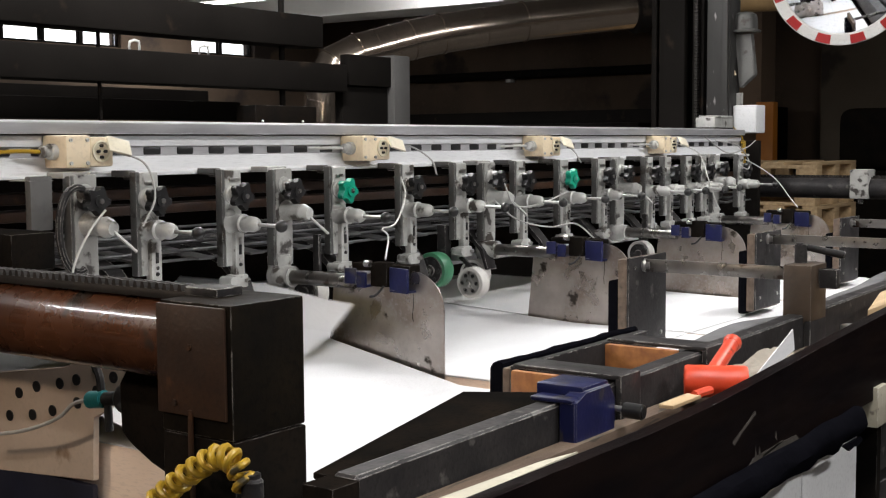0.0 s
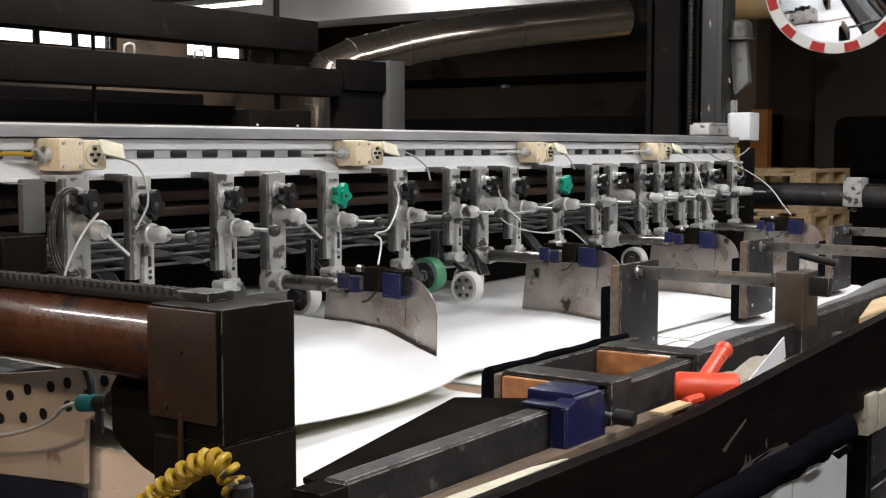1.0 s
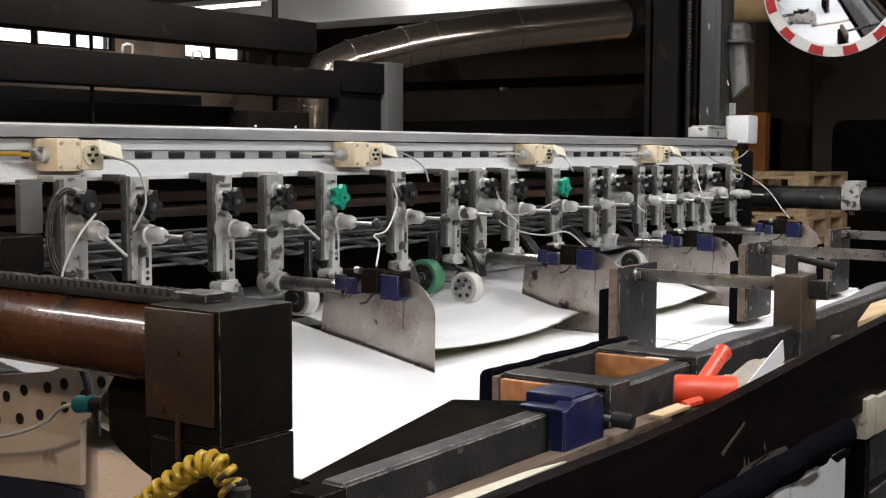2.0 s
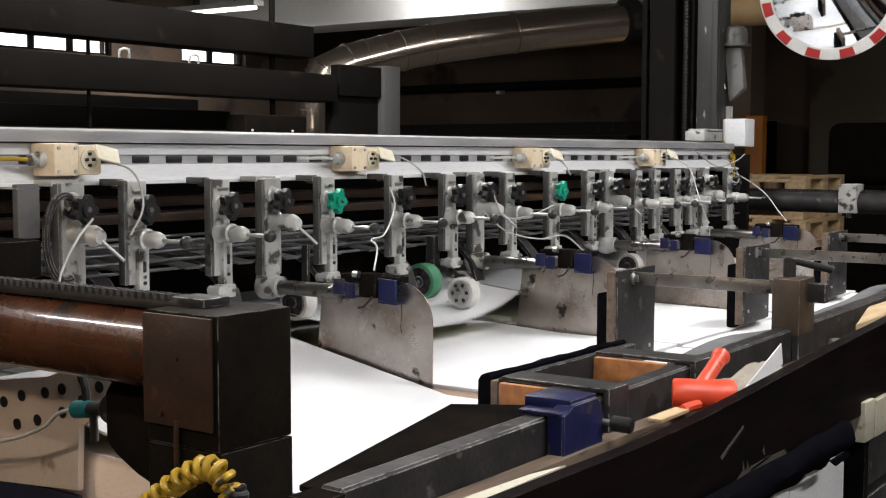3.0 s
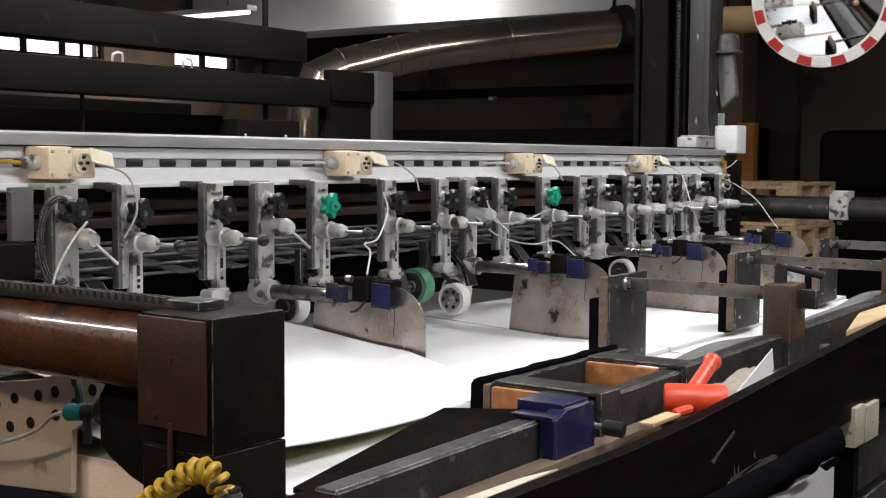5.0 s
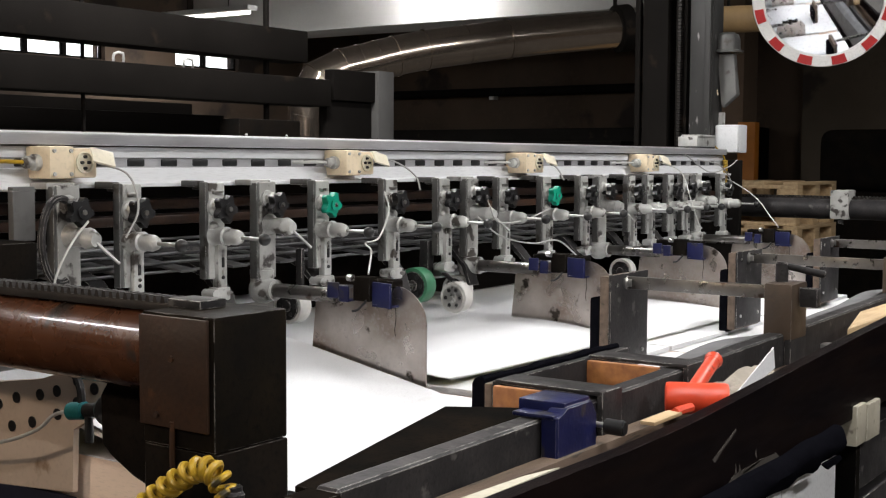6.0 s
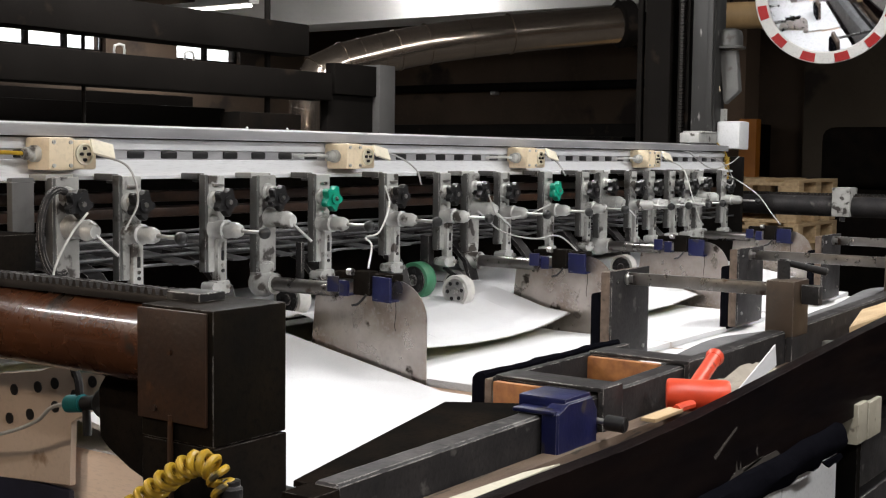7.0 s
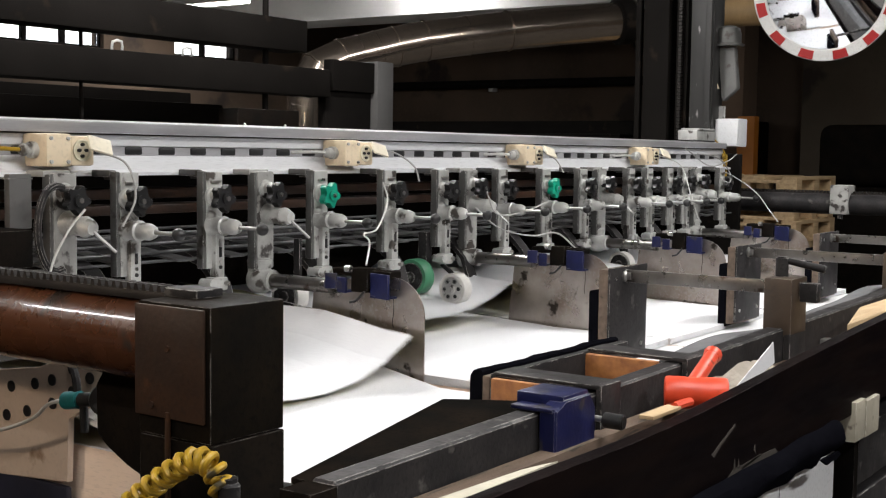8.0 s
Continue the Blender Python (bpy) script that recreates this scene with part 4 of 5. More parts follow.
part("lid", box(B(), 5.03, 5.21, 2.185, 2.27, 1.70, 1.708, 0.002), CAST, tr)
yc = thing("spiral_cable", (5.45, 2.26, 1.5), "thin coiled yellow cord at the beam's end", "cable")
hel = [(5.322 + 0.011 * math.cos(k * 0.8), 2.186 + 0.011 * math.sin(k * 0.8), 1.60 - k * 0.0009) for k in range(170)]
part("coil", tube(B(), hel, 0.0028, 5, curve=False), YELLOW_CABLE, yc)
part("tail", tube(B(), [(5.322, 2.186, 1.60), (5.30, 2.19, 1.625), (5.24, 2.20, 1.66), (5.2, 2.2, 1.68)], 0.003), YELLOW_CABLE, yc)

# ---- press wheels ----


def wheel_arm(px, py, pz, label, tyre):
    """An arm from a clamp's foot with a wheel on its end; the wheel is a part of its own that turns."""
    w = thing("press_wheel", (px, py, pz), label, "wheel", "press wheels")
    part("arm", box(B(), px + 0.027, px + 0.033, py - 0.075, py + 0.012, pz - 0.049, pz - 0.035, 0.002, Matrix.Rotation(radians(38), 4, "X")), DARK_STEEL, w)
    part("hub_pin", cyl(B(), (px - 0.03, py - 0.064, pz - 0.085), (px + 0.04, py - 0.064, pz - 0.085), 0.006), STEEL, w)
    return w


def wheel_on(parent, cx, cy, cz, r, width, tyre, rim_material):
    bm = lathe(B(), (cx - width / 2, cy, cz), (1, 0, 0), [(r * 0.80, 0.001), (r * 0.97, 0), (r, 0.003), (r, width - 0.003), (r * 0.97, width), (r * 0.8, width - 0.001)], 40)
    wh = part("wheel", bm, tyre, parent)
    wh.location = (0, 0, 0)
    bm = lathe(B(), (cx - width / 2 - 0.002, cy, cz), (1, 0, 0), [(r * 0.2, -0.004), (r * 0.28, -0.003), (r * 0.3, 0), (r * 0.76, 0), (r * 0.8, 0.004)], 32)
    part("rim", bm, rim_material, wh)
    for k in range(6):
        a = k * math.pi / 3
        part("rim_hole", cyl(B(), (cx - width / 2 - 0.0035, cy + r * 0.54 * math.cos(a), cz + r * 0.54 * math.sin(a)), (cx - width / 2 - 0.001, cy + r * 0.54 * math.cos(a), cz + r * 0.54 * math.sin(a)), r * 0.13, seg=12), BLACK_PLASTIC, wh)
    return wh


WX, WY, WZ = 2.93, 2.075, 1.284
white_wheel = wheel_arm(WX, WY, WZ, "white rimmed press wheel on a short arm", WHEEL_WHITE)
wheel_part = wheel_on(white_wheel, WX, WY - 0.064, WZ - 0.085, 0.045, 0.038, WHEEL_WHITE, STEEL)
gw = thing("drive_wheel", (2.9, 2.125, 1.23), "green tyred drive wheel with a dark hub", "wheel")
green_wheel = wheel_on(gw, 2.9, 2.125, 1.232, 0.052, 0.045, GREEN_PAINT, DARK_STEEL)
part("axle", cyl(B(), (2.80, 2.125, 1.232), (2.88, 2.125, 1.232), 0.012), STEEL, gw)
part("fork", box(B(), 2.93, 2.96, 2.11, 2.14, 1.23, 1.36, 0.003), DARK_STEEL, gw)
for cx, cy, cz in ((2.29, 2.06, 1.235), (3.13, 2.14, 1.20), (4.02, 2.03, 1.2), (3.62, 2.12, 1.22)):
    ww = thing("idle_wheel", (cx, cy, cz), "grey idle wheel under the beam", "wheel", "idle wheels")
    wheel_on(ww, cx, cy, cz, 0.045, 0.04, WHEEL_WHITE, DARK_STEEL)
    part("hanger", box(B(), cx + 0.022, cx + 0.032, cy - 0.01, cy + 0.01, cz, cz + 0.14, 0.002), DARK_STEEL, ww)
# curved dark guides between the clamps
for k in range(9):
    x = 1.72 + k * 0.34
    g = thing("sheet_guide", (x, 2.15, 1.3), "dark curved steel sheet guide under the beam", "sheet guide", "guides under the beam")
    pts = [(2.28, 1.36), (2.20, 1.355), (2.13, 1.33), (2.08, 1.28), (2.06, 1.22), (2.072, 1.22), (2.092, 1.275), (2.14, 1.318), (2.20, 1.338), (2.28, 1.345)]
    part("guide", prism(B(), pts, "x", x, x + 0.045), DARK_STEEL, g)

# ---- far end: columns, rack pipe, boxes, mirror ----
fp = thing("rack_pipe", (5.4, 1.5, 1.388), "long dark steel pipe with a tooth rack on top", "machine carriage")
part("pipe", cyl(B(), (5.46, 0.3, 1.388), (5.46, 2.25, 1.388), 0.045, seg=32), DARK_STEEL, fp)
bm = B()
box(bm, 5.45, 5.47, 0.4, 2.2, 1.430, 1.438)
for k in range(110):
    y = 0.4 + k * 0.0163
    box(bm, 5.45, 5.47, y, y + 0.009, 1.437, 1.445)
part("rack", bm, RIBBED, fp, "dark toothed rack")
part("coupling", box(B(), 5.405, 5.515, 1.655, 1.735, 1.345, 1.472, 0.008), CAST_DARK, fp, "spotted grey clamp coupling")
part("coupling_bolt", cyl(B(), (5.42, 1.69, 1.325), (5.42, 1.69, 1.35), 0.012, seg=6), DARK_STEEL, fp)
part("flange", lathe(B(), (5.46, 2.25, 1.388), (0, -1, 0), [(0.075, 0), (0.075, 0.02), (0.055, 0.03), (0.055, 0.05)]), CAST_DARK, fp)
part("end_post", box(B(), 5.40, 5.52, 0.2, 0.32, 0, 1.46, 0.006), BLACK_PAINT, fp)
knb = thing("end_roller", (5.40, 2.24, 1.29), "dark round roller at the machine's end", "roller")
part("roller", cyl(B(), (5.38, 2.28, 1.295), (5.38, 2.16, 1.295), 0.035, bevel=0.006), BLACK_PAINT, knb)

cl = thing("steel_column", (5.5, 2.36, 0), "grey painted steel column with scuffed edges", "column")
part("shaft", box(B(), 5.42, 5.54, 2.295, 2.41, 0, 4.2, 0.008), COLUMN_PAINT, cl)
part("flange", box(B(), 5.40, 5.42, 2.30, 2.33, 0.2, 4.2, 0.003), COLUMN_PAINT, cl)
cl2 = thing("guide_column", (5.55, 2.55, 0), "dark lift column with a chain track", "column")
part("shaft", box(B(), 5.46, 5.6, 2.44, 2.50, 0, 4.2, 0.006), GIRDER, cl2)
part("shaft", box(B(), 5.44, 5.6, 2.53, 2.66, 0, 4.2, 0.006), GIRDER, cl2)
bm = B()
for k in range(150):
    box(bm, 5.435, 5.458, 2.462, 2.478, 1.6 + k * 0.017, 1.612 + k * 0.017)
part("chain", bm, RIBBED, cl2, "dark lift chain")
part("cable_rail", box(B(), 5.44, 5.47, 2.675, 2.70, 1.6, 4.2, 0.003), GIRDER, cl2)
eb = thing("switch_box", (5.5, 2.2, 1.7), "white plastic switch box on a bracket", "switch box")
part("box", box(B(), 5.46, 5.56, 2.177, 2.293, 1.633, 1.762, 0.008), WHITE_BOX, eb)
part("lid", box(B(), 5.45, 5.46, 2.180, 2.290, 1.636, 1.759, 0.004), WHITE_BOX, eb)
part("bracket", box(B(), 5.50, 5.52, 2.27, 2.30, 1.70, 1.82, 0.002), CAST, eb)
bl = thing("bulkhead_lamp", (5.5, 2.27, 1.94), "unlit grey wall lamp with a sheet metal shade", "lamp")
part("cap", lathe(B(), (5.52, 2.265, 2.095), (0, 0, 1), [(0.070, 0), (0.072, 0.010), (0.058, 0.014), (0.057, 0.06), (0.050, 0.082), (0.028, 0.094)]), LAMP_GREY, bl)
part("arm", box(B(), 5.50, 5.53, 2.28, 2.34, 2.10, 2.125, 0.003), LAMP_GREY, bl)
part("shade", prism(B(), [(2.305, 2.09), (2.225, 2.09), (2.205, 1.90), (2.275, 1.84), (2.28, 1.86)], "x", 5.49, 5.53, 0.004), LAMP_GREY, bl)
part("cord", tube(B(), [(5.475, 2.325, 2.09), (5.47, 2.318, 2.02), (5.472, 2.305, 1.95), (5.48, 2.292, 1.90)], 0.004), CREAM, bl, "pale cord")

mr = thing("traffic_mirror", (5.45, 1.80, 2.32), "round convex traffic mirror with a red and white rim", "mirror")
mc = Vector((5.45, 1.80, 2.305))
mn = (Vector((2.70, 0.97, 1.44)) - mc).normalized()
prof = [(0.248 * math.sin(radians(a)) / math.sin(radians(24)), 0.012 * (math.cos(radians(a)) - math.cos(radians(24))) / (1 - math.cos(radians(24)))) for a in (24, 22, 20, 18, 16, 14, 12, 10, 8, 6, 4, 2, 0.3)]
part("mirror_face", lathe(B(), mc, mn, [(0.248, -0.01)] + prof, 64), MIRROR, mr, "convex mirror face")
bm = lathe(B(), mc, mn, [(0.24, -0.03), (0.30, -0.03), (0.305, -0.01), (0.30, 0.002), (0.252, 0.004), (0.249, -0.006)], 64)
part("rim", bm, WHITE_PAINT, mr, "white rim")
q = mn.to_track_quat("Z", "Y").to_matrix()
for k in range(12):
    bm = B()
    a0 = 2 * math.pi * (k + 0.27) / 12
    lo = []
    for i in range(5):
        a = a0 + i * 0.055
        for r in (0.258, 0.297):
            lo.append(bm.verts.new(mc + q @ Vector((r * math.cos(a), r * math.sin(a), 0.0055))))
    for i in range(4):
        bm.faces.new((lo[2 * i], lo[2 * i + 1], lo[2 * i + 3], lo[2 * i + 2]))
    ex = bmesh.ops.extrude_face_region(bm, geom=list(bm.faces))
    bmesh.ops.translate(bm, verts=[v for v in ex["geom"] if isinstance(v, bmesh.types.BMVert)], vec=-mn * 0.004)
    part("red_block", bm, RED_FILM, mr, "red reflective block")
part("back", lathe(B(), mc, -mn, [(0.29, 0.03), (0.2, 0.07), (0.05, 0.08)], 32), GIRDER, mr)
part("hanger", cyl(B(), mc - mn * 0.09, (5.6, 1.86, 4.2), 0.02), GIRDER, mr)

# ---- girders, post and duct behind the machine ----
ga = thing("gantry", (3.5, 3.9, 0), "dark painted steel gantry behind the cutter", "gantry")
part("lower_girder", box(B(), 0.5, 4.62, 3.9, 4.05, 1.845, 1.975, 0.006), GIRDER, ga)
part("upper_girder", box(B(), 0.5, 4.45, 3.9, 4.05, 2.045, 2.19, 0.006), GIRDER, ga)
part("third_girder", box(B(), 0.5, 4.30, 4.3, 4.45, 1.71, 1.80, 0.006), GIRDER, ga)
part("far_girder", box(B(), 0.5, 4.95, 5.2, 5.35, 1.80, 1.90, 0.006), GIRDER, ga)
part("corner_post", box(B(), 4.985, 5.115, 3.9, 4.02, 0, 2.04, 0.006), POST_PAINT, ga, "grey steel corner post")
part("corner_plate", box(B(), 4.66, 4.985, 3.92, 3.98, 1.88, 2.03, 0.004), GIRDER, ga)
part("side_panel", box(B(), 4.63, 4.98, 3.94, 3.99, 1.3, 1.88, 0.004), GIRDER, ga)
part("control_box", box(B(), 3.95, 4.35, 3.86, 3.98, 1.6, 1.77, 0.006), BLACK_PAINT, ga)
for x in (3.20, 4.24):
    part("hanger_rod", cyl(B(), (x, 3.97, 1.66), (x, 3.97, 4.2), 0.008 if x != 4.24 else 0.014), GIRDER, ga)
for x in (0.6, 2.2):
    part("leg", box(B(), x, x + 0.1, 3.92, 4.03, 0, 1.86, 0.004), GIRDER, ga)
for x, z in ((3.55, 1.985), (3.95, 1.985)):
    bm = B()
    tube(bm, [(x, 4.2, z), (x, 4.2, z + 0.05), (x + 0.05, 4.2, z + 0.055), (x + 0.05, 4.2, z)], 0.006, 6, 2)
    part("handle", bm, WHITE_PAINT, ga, "pale metal handle")
for x, y, z in ((3.99, 3.856, 1.70), (4.25, 3.856, 1.70)):
    part("indicator", ball(B(), (x, y, z), 0.006, 8), WHITE_PAINT, ga)

dc = thing("ventilation_duct", (5.3, 4.5, 0), "spiral seamed galvanised ventilation duct", "duct")
dpath = [(5.153, 4.52, 1.2), (5.165, 4.52, 1.93), (5.215, 4.495, 2.025), (5.34, 4.425, 2.09), (5.60, 4.265, 2.172), (5.75, 4.165, 2.212), (6.161, 3.875, 2.291), (6.704, 3.463, 2.374)]
part("pipe", tube(B(), dpath, 0.112, 64, curve=False), GALV, dc, smooth=7)
corners = [Vector(q) for q in dpath]
for i, q in enumerate(corners[1:-1], 1):
    d = ((corners[i + 1] - q).normalized() + (q - corners[i - 1]).normalized()).normalized()
    part("seam", lathe(B(), q - d * 0.006, d, [(0.110, 0), (0.1185, 0.003), (0.1185, 0.009), (0.110, 0.012)], 40), GALV, dc)
for a, b, n in ((corners[0], corners[1], 6), (corners[3], corners[4], 3), (corners[5], corners[6], 2)):
    d = (b - a).normalized()
    lean = (d + Vector((0.25, -0.2, 0.1))).normalized()
    for k in range(1, n):
        part("seam", lathe(B(), a.lerp(b, k / n) - lean * 0.003, lean, [(0.110, 0), (0.1155, 0.0015), (0.1155, 0.0045), (0.110, 0.006)], 40), GALV, dc)
dend = Vector(dpath[-1])
dway = (dend - Vector(dpath[-2])).normalized()
part("end_flange", lathe(B(), dend, dway, [(0.125, 0), (0.14, 0.01), (0.14, 0.09), (0.11, 0.1)]), GIRDER, dc)
part("hanger", cyl(B(), dend + Vector((0, 0, 0.1)), dend + Vector((0, 0, 1.83)), 0.012), GIRDER, dc)
part("foot", lathe(B(), (5.153, 4.52, 0.0), (0, 0, 1), [(0.15, 0), (0.15, 1.2), (0.112, 1.22)]), GIRDER, dc)
pp = thing("overhead_pipe", (6.4, 2.6, 2.4), "brown insulated pipe under the ceiling", "pipe")
part("pipe", cyl(B(), (6.600, 2.798, 2.378), (6.900, 2.396, 2.401), 0.075), mat("ochre_lagging", (0.40, 0.26, 0.12), 0.6, amount=0.3), pp)
for hx, hy, hz in ((6.65, 2.73, 2.38), (6.85, 2.46, 2.40)):
    part("hanger", cyl(B(), (hx, hy, hz + 0.07), (hx, hy, 4.2), 0.008), GIRDER, pp)

bmn = thing("ceiling_beam", (10.3, 7.3, 3.0), "white painted concrete ceiling beam", "beam")
part("beam", box(B(), 10.0, 10.6, 3.0, 10.48, 2.93, 4.19, 0.02), WHITE_PAINT, bmn)
# Fixtures for all lamps, the added unseen ones and the low warm one included.
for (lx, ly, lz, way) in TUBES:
    f = thing("tube_lamp", (lx, ly, lz), "fluorescent tube lamp under the ceiling, from a partly added set", "lamp", "tube lamps")
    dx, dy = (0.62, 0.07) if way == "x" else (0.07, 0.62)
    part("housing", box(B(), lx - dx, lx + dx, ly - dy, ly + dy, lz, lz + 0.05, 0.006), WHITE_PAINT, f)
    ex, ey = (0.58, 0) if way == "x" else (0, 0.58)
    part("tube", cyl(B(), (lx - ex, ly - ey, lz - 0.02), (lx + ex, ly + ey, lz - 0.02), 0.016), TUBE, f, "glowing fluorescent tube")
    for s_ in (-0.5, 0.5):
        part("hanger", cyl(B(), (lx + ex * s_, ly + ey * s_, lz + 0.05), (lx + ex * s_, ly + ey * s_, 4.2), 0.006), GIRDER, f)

# windows in the far wall
GLASS = bpy.data.materials.new("window_glass")
GLASS.use_nodes = True
gb = GLASS.node_tree.nodes["Principled BSDF"]
gb.inputs["Transmission Weight"].default_value, gb.inputs["Roughness"].default_value, gb.inputs["IOR"].default_value = 1.0, 0.05, 1.45
for wi, (x0, x1) in enumerate(((5.0, 8.76), (9.75, 10.75))):
    w = thing("window_%d" % (wi + 1), (x0, 10.6, 2.62), "strip window high in the hall wall, bright outside", "window")
    w["kind"] = "structure"
    part("window_frame", box(B(), x0, x1, 10.56, 10.62, 2.62, 2.645, 0.004), GIRDER, w)
    part("window_frame", box(B(), x0, x1, 10.56, 10.62, 2.895, 2.92, 0.004), GIRDER, w)
    nx = 8 if wi == 0 else 2
    for k in range(nx + 1):
        xx = x0 + (x1 - x0) * k / nx
        part("mullion", box(B(), xx - 0.025, xx + 0.025, 10.56, 10.62, 2.645, 2.895, 0.003), GIRDER, w)
    for k in range(nx):
        xa, xb = x0 + (x1 - x0) * k / nx + 0.025, x0 + (x1 - x0) * (k + 1) / nx - 0.025
        pn = part("pane", box(B(), xa, xb, 10.585, 10.591, 2.645, 2.895), GLASS, w)
        pn.visible_shadow = False
back = setting("backdrop", box(B(), 2, 14, 12.5, 12.55, 1.5, 4.8), mat("bright_sky", (0.95, 0.98, 1.0), 0.9, emit=3.5, amount=0.02, bump=0), "bright overcast sky outside the windows", "sky")

# ---- distant clutter at the hall's end ----
def wood_pallet(x, y, z):
    p = thing("stacked_pallet", (x, y, z), "pale pine pallet in a stack", "pallet", "stacked pallets")
    for k in range(5):
        part("deck_board", box(B(), x, x + 0.8, y + k * 0.225, y + k * 0.225 + 0.1 + 0.04 * (k % 2), z + 0.122, z + 0.144, 0.002), PALE_WOOD, p)
    for i in range(3):
        part("bearer", box(B(), x + i * 0.35, x + i * 0.35 + 0.1, y, y + 1.04, z + 0.1, z + 0.122, 0.002), PALE_WOOD, p)
        part("skid", box(B(), x + i * 0.35, x + i * 0.35 + 0.1, y, y + 1.04, z, z + 0.022, 0.002), PALE_WOOD, p)
        for k in range(3):
            part("block", box(B(), x + i * 0.35, x + i * 0.35 + 0.1, y + k * 0.45, y + k * 0.45 + 0.14, z + 0.022, z + 0.1, 0.003), PALE_WOOD, p)
    return p


for k in range(10):
    wood_pallet(8.0 + (k % 3) * 0.015, 2.80 - (k % 2) * 0.02, k * 0.146)
ow = thing("orange_rack_upright", (9.5, 3.6, 0), "orange painted rack upright", "rack")
part("upright", box(B(), 9.4, 9.5, 3.62, 3.76, 0, 1.9, 0.005), ORANGE, ow)
part("foot", box(B(), 9.36, 9.54, 3.58, 3.80, 0, 0.02, 0.002), ORANGE, ow)
fm = thing("covered_machine", (10.4, 3.1, 0), "dark machine standing before the end wall", "machine")
part("base", box(B(), 10.2, 11.4, 2.6, 3.5, 0, 1.35, 0.03), BLACK_PAINT, fm)
part("top", box(B(), 10.3, 11.2, 2.75, 3.42, 1.35, 1.86, 0.12, seg=4), BLACK_PAINT, fm)
part("panel", box(B(), 10.18, 10.2, 2.55, 2.75, 1.42, 1.56, 0.005), CAST, fm, "grey panel")
setting("wall_pier", box(B(), 12.6, 13.0, 2.0, 4.35, 0, 4.2), PALE_WALL, "beige plastered stretch of the end wall", "wall")
setting("wall_post", box(B(), 9.6, 9.9, 3.8, 4.6, 0, 4.2), WALL, "dark brown hall pier", "pier")
sg = thing("wall_spot", (12.9, 7.0, 2.2), "small pale fitting on the far wall", "fitting")
part("fitting", box(B(), 12.9, 13.0, 8.30, 8.37, 2.33, 2.40, 0.005), WHITE_PAINT, sg)
pr = thing("wall_pipe", (12.9, 7.0, 2.5), "dark pipe along the far wall", "pipe")
part("pipe", cyl(B(), (12.9, 5.2, 2.42), (12.9, 10.3, 2.42), 0.05), GIRDER, pr)
pr = thing("wall_shelf", (12.7, 7.0, 1.9), "dark low machine housings along the far wall", "machine")
part("housing", box(B(), 12.2, 12.9, 4.8, 9.5, 0, 1.95, 0.02), GIRDER, pr)
part("housing", box(B(), 11.8, 12.2, 6.0, 8.0, 0, 1.8, 0.02), GIRDER, pr)

# ---- sheets that fly out of the cutter ----
LENGTH = 0.885


def sheet(x0, x1, n, cuts):
    """A sheet in n strips across, each cut at the given distances from the leading edge."""
    s = thing("flying_sheet", ((x0 + x1) / 2, 0, 0), "thin white paper sheet sliding onto a pile", "paper sheet", "sheets on their way to the piles")
    w = (x1 - x0) / n
    pieces = []
    for lo, hi in zip(cuts, cuts[1:]):
        bm = B()
        box(bm, -w / 2 - 0.0005, w / 2 + 0.0005, -(hi - lo) / 2 - 0.0005, (hi - lo) / 2 + 0.0005, -0.0004, 0.0004)
        me = bpy.data.meshes.new("sheet_piece")
        bm.to_mesh(me)
        bm.free()
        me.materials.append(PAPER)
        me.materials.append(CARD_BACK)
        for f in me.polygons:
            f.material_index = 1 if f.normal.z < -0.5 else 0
        for k in range(n):
            ob = new("sheet_piece", me)
            ob.parent = s
            pieces.append((ob, -(x1 - x0) / 2 + (k + 0.5) * w, (lo + hi) / 2, w, hi - lo))
    return s, pieces, (x1 - x0) / 2


def ease(a, b, v):
    v = min(max((v - a) / (b - a), 0), 1)
    return v * v * (3 - 2 * v)


def front_edge(d, rest, speed):
    """Where the leading edge is at d seconds after the tip is well out."""
    return max(1.84 - speed * max(d, -0.3), rest)


def along(v, d, top, curl):
    """Height of the sheet's trough, v behind the leading edge; curl: how far its tail stays up."""
    if d < -0.28:
        return 0.95 + 0.26 * ease(-0.9, -0.45, d)
    z = top + 0.13 * (1 - ease(-0.14, 0.08, d)) + 0.012 * (1 - ease(0.2, 0.55, d))
    h = 0.03 * ease(-0.14, 0.0, d) * (1 - ease(0.1, 0.2, d)) + 0.078 * ease(0.1, 0.2, d) * (1 - ease(0.18, 0.56, d))
    wave = 0.006 * math.sin(11 * v - 14 * d) * ease(0.1, 0.2, d) * (1 - ease(0.25, 0.55, d))
    tail = curl * max(0.0, v - 0.36) / 0.4 * ease(0.12, 0.42, d)
    front = 0.014 * ease(0.0, 0.12, d) * (1 - ease(0.26, 0.48, d)) * (1 - ease(0, 0.5, v))
    return max(z + h * ease(0, 1, v / 0.32) + wave, top) + tail + front


def across(x, d, half):
    """What the sides rise above the trough."""
    u = x / half - 0.2
    bow = u * u if u > 0 else 0.45 * u * u
    return 0.175 * ease(-0.08, -0.01, d) * (1 - 0.72 * ease(0.09, 0.21, d)) * (1 - ease(0.2, 0.5, d)) * bow


STEPS = [-0.95, -0.7, -0.42, -0.29, -0.27, -0.18, -0.1, -0.03, 0.04, 0.1, 0.16, 0.22, 0.28, 0.34, 0.38, 0.42, 0.5, 0.58, 0.66, 0.8]


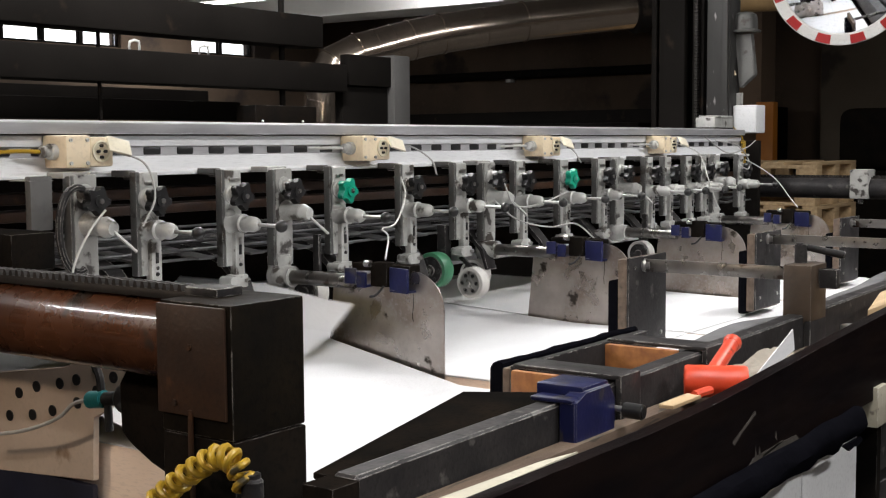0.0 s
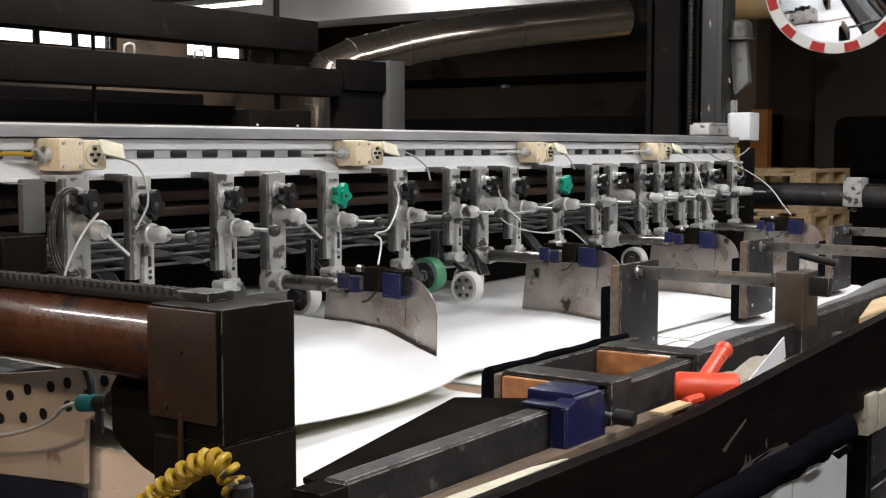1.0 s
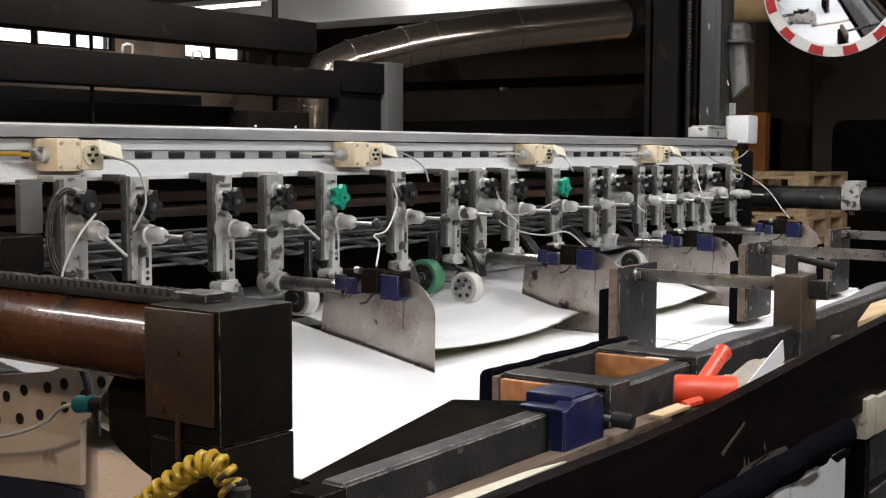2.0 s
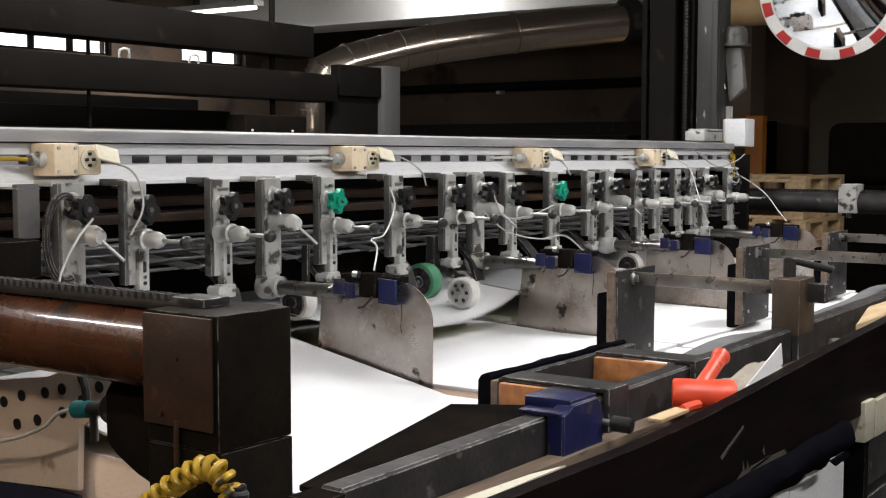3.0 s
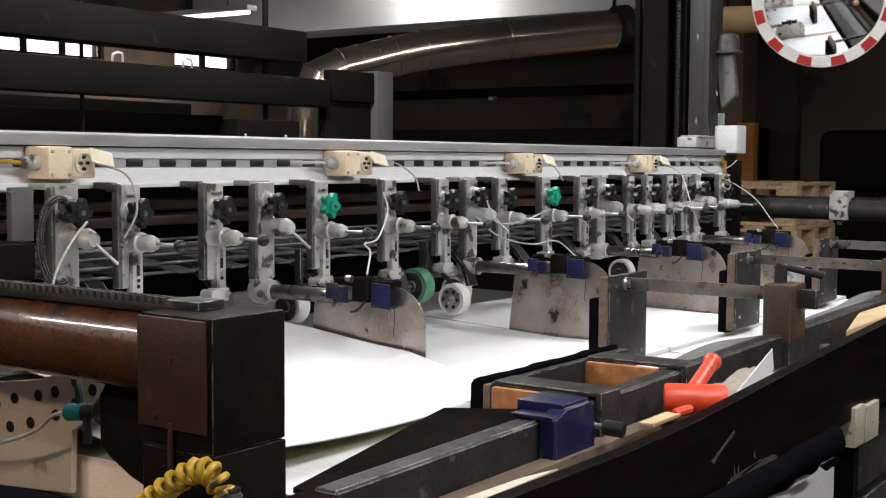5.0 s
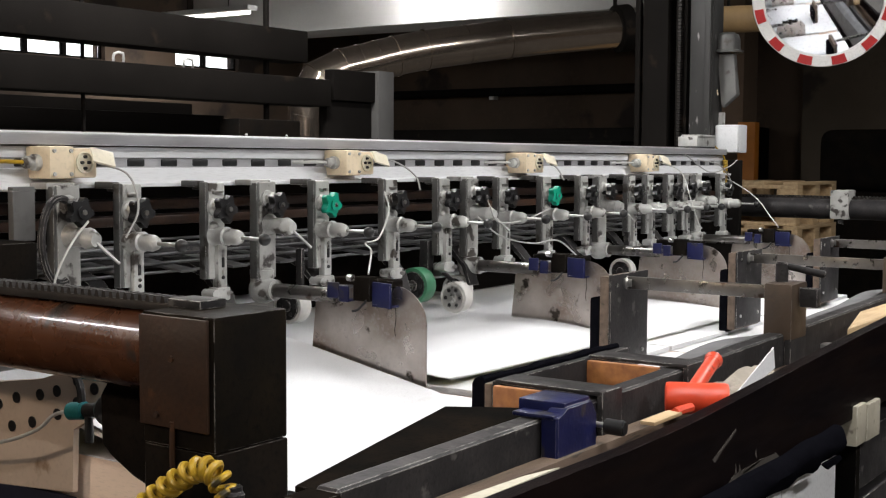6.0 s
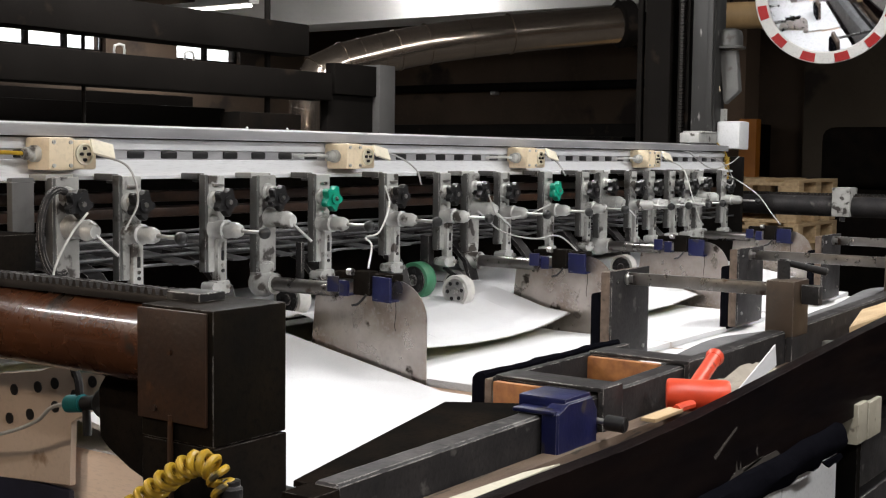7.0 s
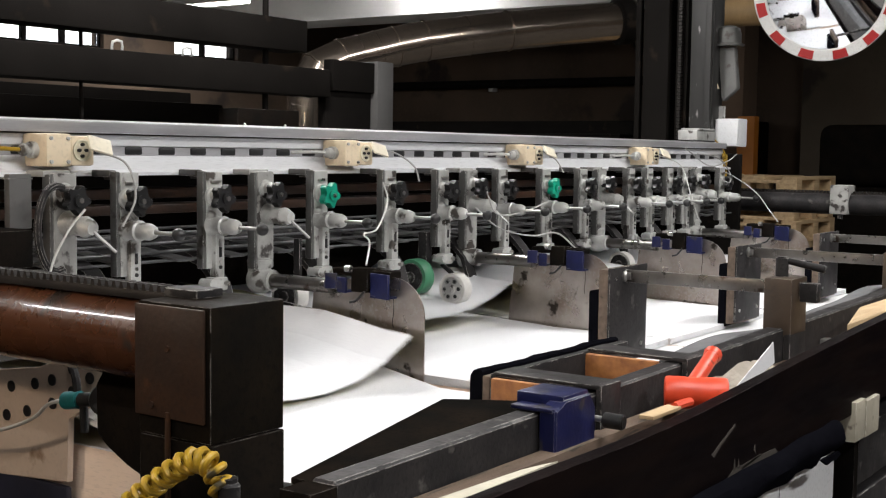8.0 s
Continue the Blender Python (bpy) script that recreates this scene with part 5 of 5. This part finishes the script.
def fly(made, t0, top, rest, speed, pace):
    s, pieces, half = made
    times = sorted({0.0, 8.0} | {round((t0 + d / (pace if d > 0 else 1)) * FPS) / FPS for d in STEPS if 0 < t0 + d < 8})
    walk(s, [(t, pose(s.location.x, front_edge(t - t0, rest, speed), 0)) for t in times])
    w = pieces[0][3]
    n = round(2 * half / w)
    rows = [[] for _ in pieces]
    for t in times:
        d = (t - t0) * (pace if t > t0 else 1) + (0.05 if pace > 1 and t > t0 - 0.25 else 0)
        bow = [across(-half + k * w, d, half) * (0.58 if pace > 1 else 1) for k in range(n + 1)]
        turn = [math.asin(max(-0.9, min(0.9, (bow[k + 1] - bow[k]) / w))) for k in range(n)]
        mid = int(n * 0.55)
        left = [0.0] * (n + 1)
        left[mid] = -half + mid * w
        for k in range(mid, n):
            left[k + 1] = left[k] + w * math.cos(turn[k])
        for k in range(mid - 1, -1, -1):
            left[k] = left[k + 1] - w * math.cos(turn[k])
        back = 0.0
        for i, (ob, cx, cv, _, l) in enumerate(pieces):
            k = i % n
            curl = 0.075 if pace == 1 else 0.02
            a0, a1 = along(cv - l / 2, d, top, curl), along(cv + l / 2, d, top, curl)
            pitch = math.asin(max(-0.9, min(0.9, (a1 - a0) / l)))
            step = l * math.cos(pitch)
            tilt = Matrix.Rotation(pitch, 4, "X") @ Matrix.Rotation(-turn[k], 4, "Y")
            rows[i].append((t, pose((left[k] + left[k + 1]) / 2, back + step / 2, (a0 + a1 + bow[k] + bow[k + 1]) / 2) @ tilt))
            if k == n - 1:
                back += step
    for (ob, *_), r in zip(pieces, rows):
        walk(ob, r)


# when the first tip is out, the time from sheet to sheet, strips and cuts, lane by lane
FINE, COARSE = (0, 0.08, 0.16, 0.26, 0.36, 0.54, LENGTH), (0, 0.2, 0.45, LENGTH)
FEED = [(0.0, 0.7865, 8, FINE, 1.6, 1.0), (0.276, 0.5555, 8, FINE, 1.65, 2.0), (0.256, 0.5555, 4, COARSE, 1.65, 2.0), (0.236, 0.5555, 4, COARSE, 1.65, 2.0)]
SHEETS = []
for (x0, x1), (t0, period, n, cuts, speed, pace), ztop, yf in zip(lanes, FEED, TOPS, FRONT):
    k = -1
    while t0 + (k - 0.5) * period < 8:
        SHEETS.append((sheet(x0 + 0.004, x1 - 0.004, n, cuts), t0 + k * period, ztop + 0.004 + 0.0011 * (k + 1), yf, speed, pace))
        k += 1


def motions():
    for made, t0, top, rest, speed, pace in SHEETS:
        fly(made, t0, top, rest, speed, pace)
    # the white wheel rides up on each sheet of its lane and turns with it
    rows = []
    t0, period = FEED[1][0] - 0.12, FEED[1][1]
    for i in range(81):
        t = i / 10
        ph = ((t - t0) % period) / period
        up = math.sin(math.pi * min(ph / 0.6, 1))
        rows.append((t, pose(WX, WY, WZ, -7 * up)))
    walk(white_wheel, rows)
    c = Vector((0, -0.064, -0.085))
    walk(wheel_part, [(i / 10, Matrix.Translation(c) @ Matrix.Rotation(radians(-78 * i), 4, "X") @ Matrix.Translation(-c)) for i in range(81)])
    g = Vector((0, 0, 0.002))
    walk(green_wheel, [(i / 10, Matrix.Translation(g) @ Matrix.Rotation(radians(-80 * i), 4, "X") @ Matrix.Translation(-g)) for i in range(81)])


motions()
